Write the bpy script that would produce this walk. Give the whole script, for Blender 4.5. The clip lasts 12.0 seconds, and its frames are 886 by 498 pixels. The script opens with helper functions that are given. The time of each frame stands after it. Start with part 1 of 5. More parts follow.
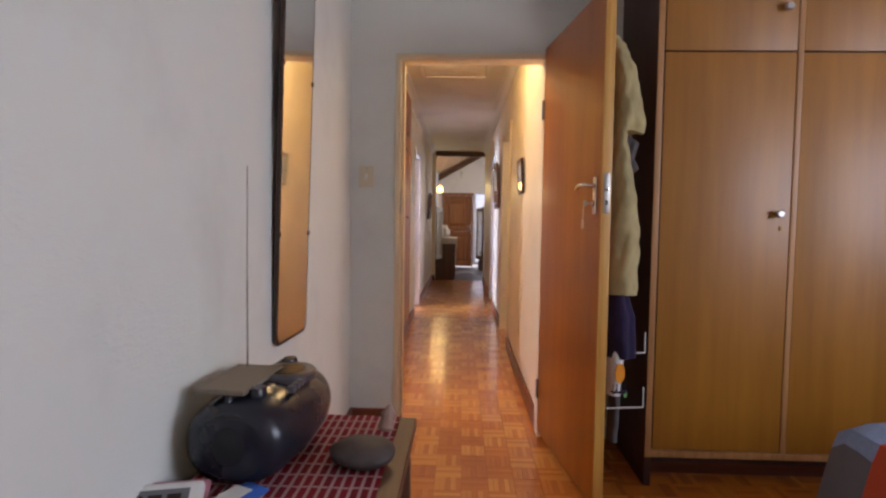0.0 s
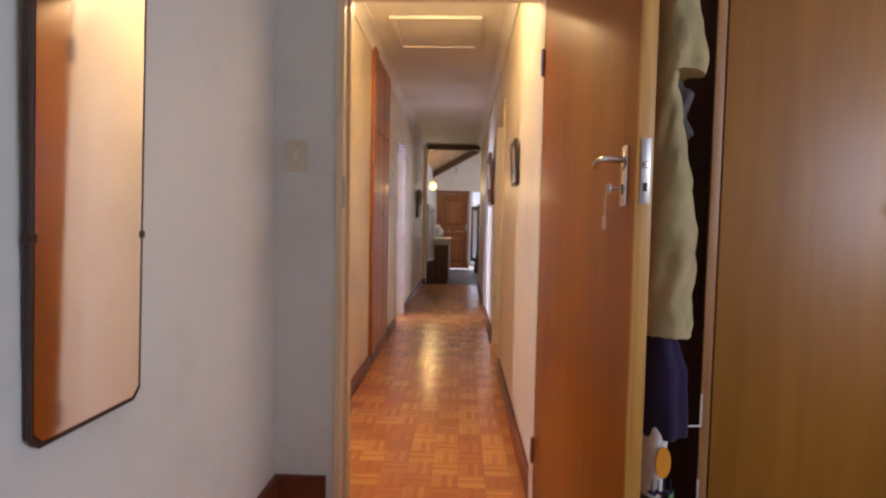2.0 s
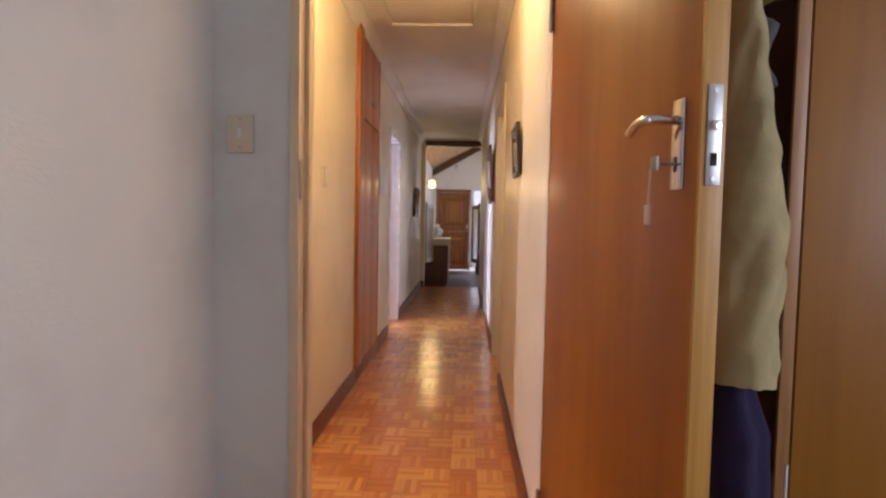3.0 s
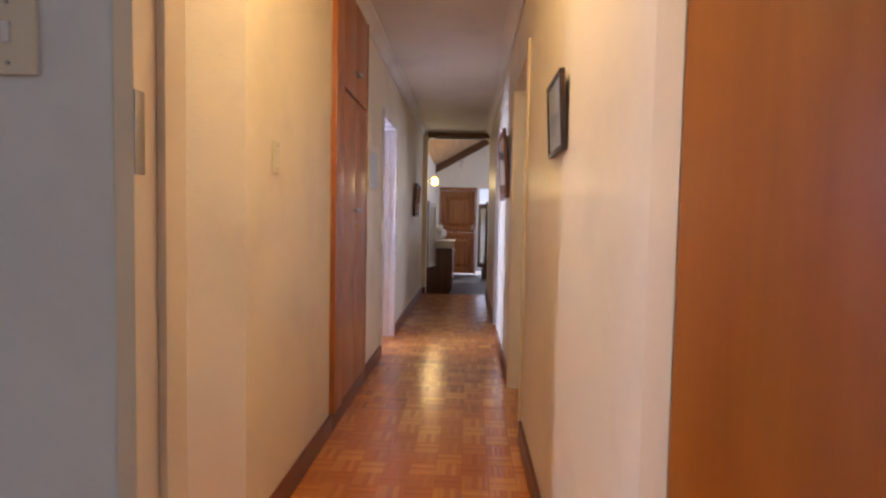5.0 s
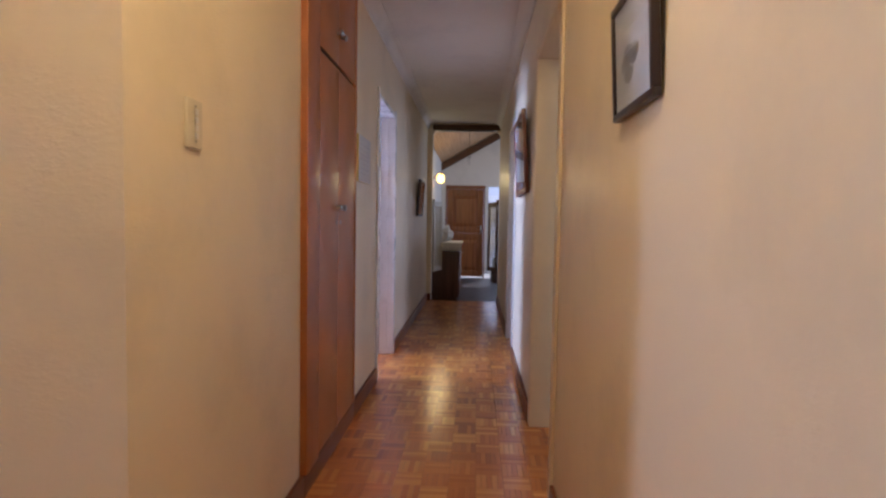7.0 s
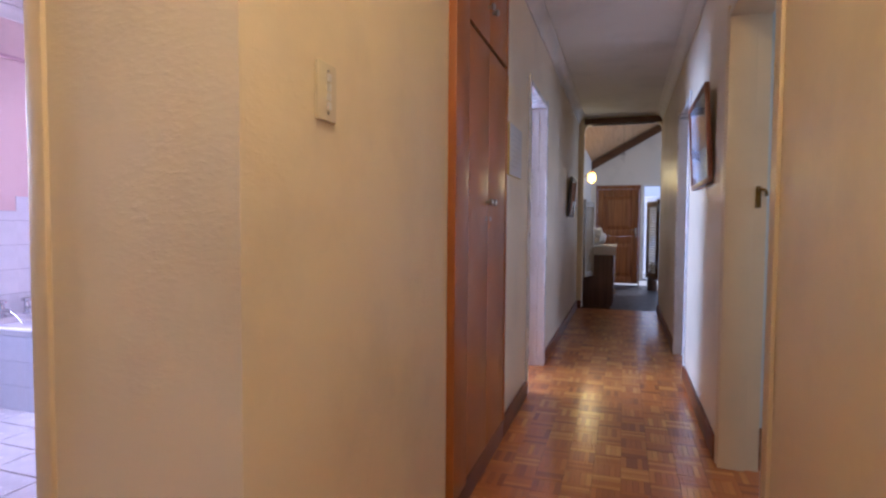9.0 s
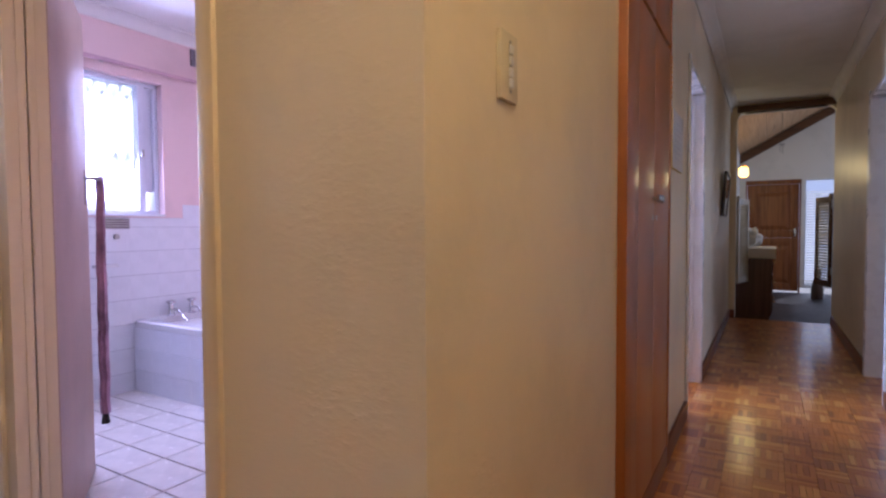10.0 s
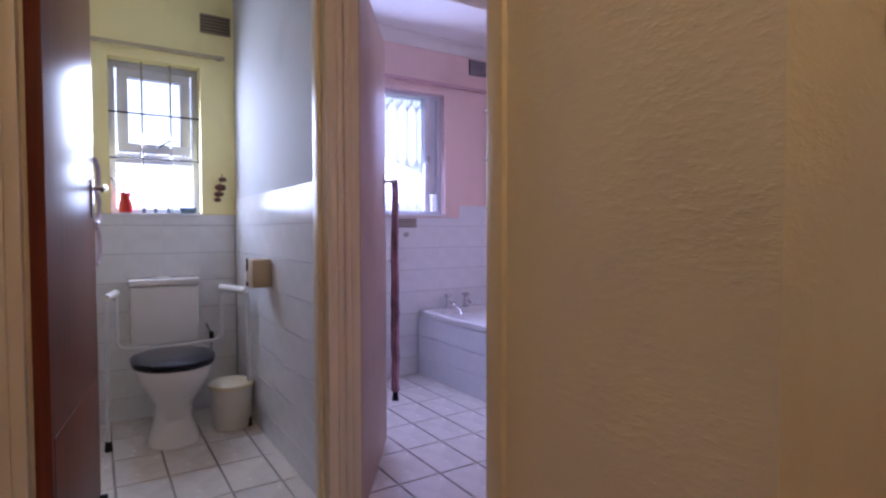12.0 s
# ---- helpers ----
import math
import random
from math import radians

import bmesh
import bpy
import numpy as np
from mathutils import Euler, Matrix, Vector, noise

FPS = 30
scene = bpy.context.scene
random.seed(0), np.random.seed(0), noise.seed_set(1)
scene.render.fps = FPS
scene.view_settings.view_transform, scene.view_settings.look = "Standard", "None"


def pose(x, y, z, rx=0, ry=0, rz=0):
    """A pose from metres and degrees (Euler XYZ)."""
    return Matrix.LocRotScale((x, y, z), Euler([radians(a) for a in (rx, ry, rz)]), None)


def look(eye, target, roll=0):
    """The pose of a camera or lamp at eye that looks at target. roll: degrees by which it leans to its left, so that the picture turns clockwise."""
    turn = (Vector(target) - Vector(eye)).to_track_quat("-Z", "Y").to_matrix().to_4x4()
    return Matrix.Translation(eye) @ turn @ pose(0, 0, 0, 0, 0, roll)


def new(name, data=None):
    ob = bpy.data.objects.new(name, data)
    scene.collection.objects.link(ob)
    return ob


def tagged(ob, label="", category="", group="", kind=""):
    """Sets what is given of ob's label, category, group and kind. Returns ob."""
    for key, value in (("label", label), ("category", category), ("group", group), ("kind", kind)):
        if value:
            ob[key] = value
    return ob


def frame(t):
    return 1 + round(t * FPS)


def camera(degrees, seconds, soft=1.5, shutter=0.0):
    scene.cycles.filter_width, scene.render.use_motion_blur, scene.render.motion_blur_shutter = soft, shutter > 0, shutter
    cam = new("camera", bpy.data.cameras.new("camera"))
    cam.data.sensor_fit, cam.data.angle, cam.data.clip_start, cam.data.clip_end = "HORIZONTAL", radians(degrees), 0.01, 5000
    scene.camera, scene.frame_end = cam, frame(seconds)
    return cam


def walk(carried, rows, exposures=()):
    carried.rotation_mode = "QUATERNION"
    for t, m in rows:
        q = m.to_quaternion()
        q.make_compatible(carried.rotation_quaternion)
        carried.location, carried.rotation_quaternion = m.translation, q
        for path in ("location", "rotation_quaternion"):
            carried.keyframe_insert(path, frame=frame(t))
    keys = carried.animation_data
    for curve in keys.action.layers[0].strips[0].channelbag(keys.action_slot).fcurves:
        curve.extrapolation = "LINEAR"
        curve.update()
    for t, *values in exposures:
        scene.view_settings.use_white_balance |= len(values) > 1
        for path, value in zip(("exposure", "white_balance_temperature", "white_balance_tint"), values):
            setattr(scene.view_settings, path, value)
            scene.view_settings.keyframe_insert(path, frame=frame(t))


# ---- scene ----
cam = camera(78.0, 12.0, soft=2.4, shutter=0.0)
PATH = [
    (0, (0.043, -0.274, 1.178), (-0.023, 1.722, 1.073), 0.8),
    (0.5, (0.107, -0.061, 1.178), (0.041, 1.935, 1.074), 0.8),
    (1, (0.143, 0.13, 1.173), (0.077, 2.126, 1.068), 0.8),
    (1.5, (0.149, 0.354, 1.183), (0.082, 2.35, 1.078), 0.9),
    (2, (0.175, 0.563, 1.168), (0.107, 2.559, 1.062), 1.1),
    (2.5, (0.219, 0.791, 1.162), (0.146, 2.787, 1.056), 1.1),
    (3, (0.223, 1.01, 1.153), (0.145, 3.006, 1.048), 1.1),
    (3.2, (0.222, 1.113, 1.16), (0.141, 3.108, 1.055), 1.0),
    (5, (0.188, 1.92, 1.152), (0.096, 3.915, 1.048), 1.1),
    (5.5, (0.193, 2.111, 1.147), (0.1, 4.106, 1.043), 1.1),
    (6, (0.213, 2.284, 1.148), (0.118, 4.279, 1.041), 1.0),
    (6.5, (0.194, 2.453, 1.144), (0.096, 4.448, 1.039), 1.2),
    (6.7, (0.175, 2.532, 1.153), (0.073, 4.527, 1.048), 1.2),
    (8.3, (0.108, 2.88, 1.116), (-0.241, 4.847, 1.021), 0.8),
    (8.5, (0.083, 2.919, 1.127), (-0.333, 4.873, 1.024), 1.4),
    (9, (0.05, 2.94, 1.107), (-0.576, 4.837, 1.017), 0.4),
    (9.5, (-0.036, 2.982, 1.092), (-0.856, 4.805, 1.015), -0.2),
    (10, (-0.142, 3.056, 1.098), (-1.162, 4.775, 1.02), -0.3),
    (10.5, (-0.2, 3.094, 1.084), (-1.422, 4.676, 1.022), -0.2),
    (11, (-0.223, 3.135, 1.1), (-1.618, 4.566, 1.025), -0.0),
    (11.5, (-0.244, 3.149, 1.09), (-1.804, 4.4, 1.024), 0.1),
    (12, (-0.268, 3.113, 1.082), (-1.954, 4.186, 1.013), -0.1),
]
walk(cam, [(t, look(eye, target, roll)) for t, eye, target, roll in PATH],
     [(0, 0.22, 6300, 21), (0.7, 0.24, 6250, 21), (1.5, 0.16, 6200, 22), (3.0, 0.2, 6050, 21), (5.0, 0.09, 5900, 21), (6.7, -0.3, 5450, 19), (8.3, -0.14, 5120, 19), (9.5, -0.34, 5180, 19), (10.5, -0.72, 5350, 19), (11.2, -0.92, 5300, 18), (12, -1.28, 5300, 16)])

# ---- light ----
world = bpy.data.worlds.new("sky")
scene.world = world
world.use_nodes = True
wn = world.node_tree.nodes
sky = wn.new("ShaderNodeTexSky")
sky.sky_type, sky.sun_disc = "NISHITA", False
sky.sun_elevation, sky.sun_rotation = radians(48), radians(20)
world.node_tree.links.new(sky.outputs[0], wn["Background"].inputs[0])
wn["Background"].inputs[1].default_value = 0.15
SUN = bpy.data.lights.new("sun", "SUN")
SUN.energy, SUN.angle, SUN.color = 3.0, radians(0.5), (1.0, 0.95, 0.88)
new("sun", SUN).matrix_world = pose(0, 0, 20, 42, 0, -200)


def window_light(name, place, target, w, h, power, color, spread=180):
    """Daylight that comes in through a window's opening."""
    la = bpy.data.lights.new(name, "AREA")
    la.shape, la.size, la.size_y, la.energy, la.color = "RECTANGLE", w, h, power, color
    la.spread = radians(spread)
    new(name, la).matrix_world = look(place, target)


def bulb_light(name, place, power, color, radius=0.05):
    la = bpy.data.lights.new(name, "POINT")
    la.energy, la.color, la.shadow_soft_size = power, color, radius
    new(name, la).location = place


DAY = (0.82, 0.90, 1.0)
WARM = (1.0, 0.70, 0.31)
window_light("bedroom_window_light", (3.38, -0.15, 1.65), (-0.5, 0.6, 1.5), 2.0, 1.25, 54, DAY)
window_light("toilet_window_light", (-3.93, 3.43, 1.6), (-2, 3.43, 1.2), 0.42, 0.8, 43, (0.82, 0.84, 1.0), 172)
window_light("bath_window_light", (-3.93, 4.85, 1.7), (-2, 4.6, 1.0), 0.8, 0.85, 74, (0.64, 0.63, 1.0))
window_light("left_room_light", (-3.1, 6.55, 1.5), (0.5, 7.1, 1.3), 0.9, 1.2, 190, (0.56, 0.68, 1.0))
window_light("right_room_light", (3.4, 7.4, 1.5), (0.5, 7.6, 1.2), 1.4, 1.2, 24, (0.70, 0.78, 1.0))
window_light("near_room_light", (3.4, 4.9, 1.5), (0.5, 5.2, 1.2), 1.3, 1.2, 22, DAY)
window_light("lounge_window_light", (2.9, 13.2, 1.5), (0, 13.0, 1.2), 1.6, 1.2, 40, DAY)
bulb_light("passage_bulb_light", (-0.03, 3.34, 2.37), 29.5, WARM, 0.08)
bulb_light("sconce_bulb_light", (-0.45, 12.0, 1.86), 15, (1.0, 0.74, 0.28), 0.06)


# ---- materials ----
def lin(c):
    return tuple(((v / 255) / 12.92 if v <= 10 else ((v / 255 + 0.055) / 1.055) ** 2.4) for v in c) + (1.0,)


def shader(name, rough=0.5, metal=0.0):
    m = bpy.data.materials.new(name)
    m.use_nodes = True
    b = m.node_tree.nodes["Principled BSDF"]
    b.inputs["Roughness"].default_value, b.inputs["Metallic"].default_value = rough, metal
    return m, m.node_tree.nodes, m.node_tree.links, b


def coords(n, l, scale=(1, 1, 1), turn=(0, 0, 0)):
    c, mp = n.new("ShaderNodeTexCoord"), n.new("ShaderNodeMapping")
    mp.inputs["Scale"].default_value, mp.inputs["Rotation"].default_value = scale, turn
    l.new(c.outputs["Object"], mp.inputs["Vector"])
    return mp.outputs["Vector"]


def noise_tex(n, l, vec, scale, detail=4.0, rough=0.55):
    t = n.new("ShaderNodeTexNoise")
    t.inputs["Scale"].default_value, t.inputs["Detail"].default_value, t.inputs["Roughness"].default_value = scale, detail, rough
    l.new(vec, t.inputs["Vector"])
    return t.outputs["Fac"]


def ramp(n, l, fac, stops):
    r = n.new("ShaderNodeValToRGB")
    while len(r.color_ramp.elements) < len(stops):
        r.color_ramp.elements.new(0.5)
    for e, (p, c) in zip(r.color_ramp.elements, stops):
        e.position, e.color = p, c
    l.new(fac, r.inputs["Fac"])
    return r.outputs["Color"]


def blend(n, l, kind, fac, a, b):
    x = n.new("ShaderNodeMix")
    x.data_type, x.blend_type = "RGBA", kind
    for v, s in ((fac, x.inputs[0]), (a, x.inputs[6]), (b, x.inputs[7])):
        if hasattr(v, "links"):
            l.new(v, s)
        else:
            s.default_value = v
    return x.outputs[2]


def bump(n, l, b, height, strength, distance):
    u = n.new("ShaderNodeBump")
    u.inputs["Strength"].default_value, u.inputs["Distance"].default_value = strength, distance
    l.new(height, u.inputs["Height"])
    l.new(u.outputs["Normal"], b.inputs["Normal"])


def plain(name, c, rough=0.5, metal=0.0, vary=0.08, grain=60, relief=0.0, blotch=3.0, even=False):
    """A coloured surface with two sizes of variation and fine relief."""
    m, n, l, b = shader(name, rough, metal)
    v = coords(n, l)
    col = lin(c)
    dark = tuple(x * (1 - vary * 2.2) for x in col[:3]) + (1.0,)
    lite = tuple(min(1, x * (1 + vary)) for x in col[:3]) + (1.0,)
    big = ramp(n, l, noise_tex(n, l, v, blotch, 5), ((0.3, dark), (0.55, col), (0.75, lite)))
    fine = noise_tex(n, l, v, grain, 3)
    l.new(blend(n, l, "MULTIPLY", vary * 2, big, ramp(n, l, fine, ((0.3, (0.7, 0.7, 0.7, 1)), (0.7, (1, 1, 1, 1))))), b.inputs["Base Color"])
    rr = n.new("ShaderNodeMapRange")
    rr.inputs[3].default_value, rr.inputs[4].default_value = max(0.02, rough - 0.08), min(1, rough + 0.08)
    l.new(noise_tex(n, l, v, blotch * 2.5, 4), rr.inputs[0])
    if not even:
        l.new(rr.outputs[0], b.inputs["Roughness"])
    if relief:
        bump(n, l, b, fine, 0.6, relief)
    return m


def plaster(name, c, rough, coarse, depth):
    """Painted plaster: trowel marks, small pits, faint scuffs."""
    m, n, l, b = shader(name, rough)
    v = coords(n, l)
    col = lin(c)
    dirty = tuple(x * 0.86 for x in col[:3]) + (1.0,)
    l.new(ramp(n, l, noise_tex(n, l, v, 1.7, 6, 0.62), ((0.28, dirty), (0.5, col), (1.0, col))), b.inputs["Base Color"])
    h1 = noise_tex(n, l, coords(n, l, (0.8, 0.8, 1.7)), coarse, 4, 0.6)
    patch = ramp(n, l, noise_tex(n, l, v, 2.6, 3), ((0.45, (0.12, 0.12, 0.12, 1)), (0.70, (1, 1, 1, 1))))
    lumps = ramp(n, l, h1, ((0.42, (0, 0, 0, 1)), (0.58, (0.35, 0.35, 0.35, 1)), (0.74, (1, 1, 1, 1))))
    bump(n, l, b, blend(n, l, "MULTIPLY", 1.0, lumps, patch), 0.8, depth)
    return m


def wood(name, light, dark, rough=0.4, across=28.0, along=1.4, axis="z", relief=0.0006, stains=0.35):
    """Veneer or timber with grain along one axis, darker streaks and soft wear."""
    m, n, l, b = shader(name, rough)
    s = {"x": (along, across, across), "y": (across, along, across), "z": (across, across, along)}[axis]
    v = coords(n, l, s)
    a = noise_tex(n, l, v, 1.0, 8, 0.6)
    base = ramp(n, l, a, ((0.28, lin(dark)), (0.62, lin(light)), (0.9, tuple(min(1, x * 1.1) for x in lin(light)[:3]) + (1.0,))))
    s2 = {"x": (0.5, 4, 4), "y": (4, 0.5, 4), "z": (4, 4, 0.5)}[axis]
    st = ramp(n, l, noise_tex(n, l, coords(n, l, s2), 1.0, 4), ((0.35, (0.62, 0.55, 0.5, 1)), (0.62, (1, 1, 1, 1))))
    l.new(blend(n, l, "MULTIPLY", stains, base, st), b.inputs["Base Color"])
    rr = n.new("ShaderNodeMapRange")
    rr.inputs[3].default_value, rr.inputs[4].default_value = rough - 0.02, rough + 0.04
    l.new(a, rr.inputs[0])
    l.new(rr.outputs[0], b.inputs["Roughness"])
    bump(n, l, b, a, 0.12, relief * 0.4)
    return m


def parquet(name, axis, joined):
    """Mosaic finger parquet under worn varnish; each block and each finger has its own tone."""
    m, n, l, b = shader(name, 0.2)
    s = {"x": (3, 90, 90), "y": (90, 3, 90)}[axis]
    deep, mid, warm, pale = (158, 80, 24), (190, 106, 32), (202, 120, 42), (226, 158, 74)
    g = n.new("ShaderNodeNewGeometry").outputs["Random Per Island"]
    if joined:
        c, mp, fl, wn2 = n.new("ShaderNodeTexCoord"), n.new("ShaderNodeMapping"), n.new("ShaderNodeVectorMath"), n.new("ShaderNodeTexWhiteNoise")
        mp.inputs["Location"].default_value, mp.inputs["Scale"].default_value = (0.54 / 0.12, -0.02 / 0.12, 0.5), (1 / 0.12, 1 / 0.12, 0.0)
        fl.operation = "FLOOR"
        l.new(c.outputs["Object"], mp.inputs["Vector"])
        l.new(mp.outputs["Vector"], fl.inputs[0])
        l.new(fl.outputs[0], wn2.inputs["Vector"])
        o = wn2.outputs["Value"]
    else:
        o = n.new("ShaderNodeObjectInfo").outputs["Random"]
    mx = n.new("ShaderNodeMix")
    mx.inputs[0].default_value = 0.58
    l.new(o, mx.inputs[2])
    l.new(g, mx.inputs[3])
    tone = ramp(n, l, mx.outputs[0], ((0.16, lin(deep)), (0.36, lin(mid)), (0.64, lin(warm)), (0.84, lin(pale))))
    grain = noise_tex(n, l, coords(n, l, s), 1.0, 6, 0.6)
    tone = blend(n, l, "MULTIPLY", 0.28, tone, ramp(n, l, grain, ((0.3, (0.66, 0.6, 0.55, 1)), (0.6, (1, 1, 1, 1)))))
    l.new(tone, b.inputs["Base Color"])
    rr = n.new("ShaderNodeMapRange")
    rr.inputs[3].default_value, rr.inputs[4].default_value = 0.32, 0.42
    l.new(noise_tex(n, l, coords(n, l), 5.0, 5), rr.inputs[0])
    l.new(rr.outputs[0], b.inputs["Roughness"])
    bump(n, l, b, blend(n, l, "ADD", 0.6, grain, noise_tex(n, l, coords(n, l), 9.0, 2)), 0.14, 0.0012)
    b.inputs["Coat Weight"].default_value, b.inputs["Coat Roughness"].default_value = 1.0, 0.19
    return m


def glow(name, c, strength):
    m, n, l, b = shader(name, 0.4)
    b.inputs["Base Color"].default_value = lin(c)
    b.inputs["Emission Color"].default_value = lin(c)
    b.inputs["Emission Strength"].default_value = strength
    return m


def glazing(name, rough=0.02, tint=(245, 248, 255)):
    m, n, l, b = shader(name, rough)
    b.inputs["Base Color"].default_value = lin(tint)
    b.inputs["Transmission Weight"].default_value = 1.0
    b.inputs["IOR"].default_value = 1.45
    return m


M_BEDWALL = plaster("bedroom paint", (218, 221, 214), 0.6, 70, 0.0012)
M_PASSWALL = plaster("passage paint", (233, 219, 190), 0.4, 52, 0.002)
M_SMOOTHWALL = plaster("smooth passage paint", (233, 219, 190), 0.38, 40, 0.0009)
M_CEIL = plaster("ceiling paint", (226, 222, 214), 0.7, 40, 0.0008)
M_PINK = plaster("pink paint", (228, 198, 192), 0.5, 60, 0.0015)
M_YELLOW = plaster("pale yellow paint", (248, 238, 172), 0.5, 60, 0.0015)
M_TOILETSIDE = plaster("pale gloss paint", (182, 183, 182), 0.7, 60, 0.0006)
M_LOUNGE = plaster("lounge paint", (226, 222, 216), 0.6, 60, 0.002)
M_FRAME = plain("cream gloss frame paint", (230, 212, 178), 0.34, vary=0.03, relief=0.0003, even=True)
M_WHITEGLOSS = plain("white gloss paint", (230, 230, 230), 0.28, vary=0.04)
M_SKIRT = wood("dark skirting wood", (124, 64, 36), (92, 44, 24), 0.36, axis="y")
M_SKIRTX = wood("dark skirting wood across", (120, 62, 36), (86, 42, 24), 0.36, axis="x")
M_GROUT = plain("grey grout", (166, 158, 150), 0.85, vary=0.15)
M_WTILE = plain("white glazed tile", (224, 224, 226), 0.15, vary=0.03, blotch=8)
M_FTILE = plain("cream glazed floor tile", (222, 214, 204), 0.25, vary=0.06, blotch=9)
M_PARX, M_PARY = parquet("parquet across", "x", False), parquet("parquet along", "y", False)
M_PARXJ, M_PARYJ = parquet("parquet rest across", "x", True), parquet("parquet rest along", "y", True)
M_SUB = plain("dark parquet joint", (146, 90, 44), 0.8, vary=0.2)
M_DOOR = wood("orange varnished door veneer", (186, 112, 28), (162, 88, 18), 0.3, 10, 0.8, stains=0.6)
M_DOOREDGE = wood("yellow door edge timber", (206, 160, 78), (180, 126, 54), 0.42, 60, 2)
M_WARD = wood("honey wardrobe veneer", (165, 112, 37), (147, 97, 30), 0.37, 14, 0.9, stains=0.5)
M_WARDTRIM = wood("pale wardrobe trim", (182, 136, 86), (154, 108, 64), 0.4, 50, 2)
M_DARKPANEL = wood("dark brown side panel", (70, 40, 34), (46, 24, 20), 0.5, 30, 1)
M_CUP = plain("reddish cupboard veneer", (164, 98, 42), 0.34, vary=0.05, grain=24, blotch=1.6, even=True)
M_TOILETDOOR = wood("dark red door veneer", (126, 64, 44), (96, 42, 28), 0.3, 30, 1.0)
M_TOILETDOOR.node_tree.nodes["Principled BSDF"].inputs["Specular IOR Level"].default_value = 0.25
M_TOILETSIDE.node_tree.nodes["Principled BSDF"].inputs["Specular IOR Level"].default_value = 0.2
M_WTILE.node_tree.nodes["Principled BSDF"].inputs["Specular IOR Level"].default_value = 0.32
M_OAK = wood("front door timber", (150, 90, 44), (104, 56, 26), 0.35, 24, 1.2)
M_DKWOOD = wood("dark frame wood", (70, 46, 34), (44, 28, 20), 0.4, 50, 3)
M_BEAM = wood("brown beam timber", (104, 70, 44), (70, 44, 26), 0.6, 20, 1.5, axis="x")
M_PINE = wood("pine ceiling boards", (206, 168, 124), (176, 132, 90), 0.5, 30, 1.0, axis="y")
M_CHROME = plain("chrome", (210, 210, 212), 0.16, 1.0, vary=0.03)
M_STEEL = plain("dull steel", (170, 168, 164), 0.32, 1.0, vary=0.06)
M_SLATE = plain("dark slate floor", (58, 55, 58), 0.5, vary=0.25, blotch=5, relief=0.001)
M_MIRROR = plain("mirror glass", (236, 236, 236), 0.015, 1.0, vary=0.0)
M_BLACKPL = plain("charcoal plastic", (30, 32, 42), 0.28, vary=0.08)
M_GLASS = glazing("clear glass")
M_FROST = glazing("obscure glass", 0.35)


# ---- building helpers ----
def box(bm, x0, x1, y0, y1, z0, z1, bev=0.0, seg=2):
    vs = [bm.verts.new((x, y, z)) for x in (x0, x1) for y in (y0, y1) for z in (z0, z1)]
    fs = [bm.faces.new([vs[i] for i in f]) for f in ((0, 1, 3, 2), (4, 6, 7, 5), (0, 4, 5, 1), (2, 3, 7, 6), (0, 2, 6, 4), (1, 5, 7, 3))]
    if bev:
        es = list({e for f in fs for e in f.edges})
        bmesh.ops.bevel(bm, geom=es, offset=bev, segments=seg, affect="EDGES", profile=0.6)
    return bm


def rod(bm, a, b, r, seg=12, r2=None):
    a, b = Vector(a), Vector(b)
    m = Matrix.Translation((a + b) / 2) @ (b - a).to_track_quat("Z", "Y").to_matrix().to_4x4()
    bmesh.ops.create_cone(bm, cap_ends=True, segments=seg, radius1=r, radius2=r if r2 is None else r2, depth=(b - a).length, matrix=m)
    return bm


def tube(bm, pts, r, seg=10):
    """A bent pipe through the points, with rounded corners."""
    pts = [Vector(p) for p in pts]
    path = [pts[0]]
    for p, q, s in zip(pts, pts[1:], pts[2:]):
        c = min(0.045, (q - p).length * 0.45, (s - q).length * 0.45)
        a, b = q + (p - q).normalized() * c, q + (s - q).normalized() * c
        path += [a * (1 - t) ** 2 + q * 2 * t * (1 - t) + b * t * t for t in (0, 0.25, 0.5, 0.75, 1)]
    path.append(pts[-1])
    rings, side = [], None
    for i, p in enumerate(path):
        d = (path[min(i + 1, len(path) - 1)] - path[max(i - 1, 0)]).normalized()
        side = (d.orthogonal() if side is None else side - d * side.dot(d)).normalized()
        up = d.cross(side)
        rings.append([bm.verts.new(p + (side * math.cos(k) + up * math.sin(k)) * r) for k in (2 * math.pi * j / seg for j in range(seg))])
    for u, v in zip(rings, rings[1:]):
        for j in range(seg):
            bm.faces.new((u[j], u[(j + 1) % seg], v[(j + 1) % seg], v[j]))
    bm.faces.new(rings[0][::-1])
    bm.faces.new(rings[-1])
    return bm


def loft(bm, rings, close=True):
    """Skins rings of equally many points."""
    vs = [[bm.verts.new(p) for p in r] for r in rings]
    n = len(vs[0])
    for u, v in zip(vs, vs[1:]):
        for j in range(n):
            bm.faces.new((u[j], u[(j + 1) % n], v[(j + 1) % n], v[j]))
    if close:
        bm.faces.new(vs[0][::-1])
        bm.faces.new(vs[-1])
    return bm


def oval(cx, cy, z, rx, ry, n=28, power=2.0):
    out = []
    for k in range(n):
        a = 2 * math.pi * k / n
        c, s = math.cos(a), math.sin(a)
        out.append((cx + rx * math.copysign(abs(c) ** (2 / power), c), cy + ry * math.copysign(abs(s) ** (2 / power), s), z))
    return out


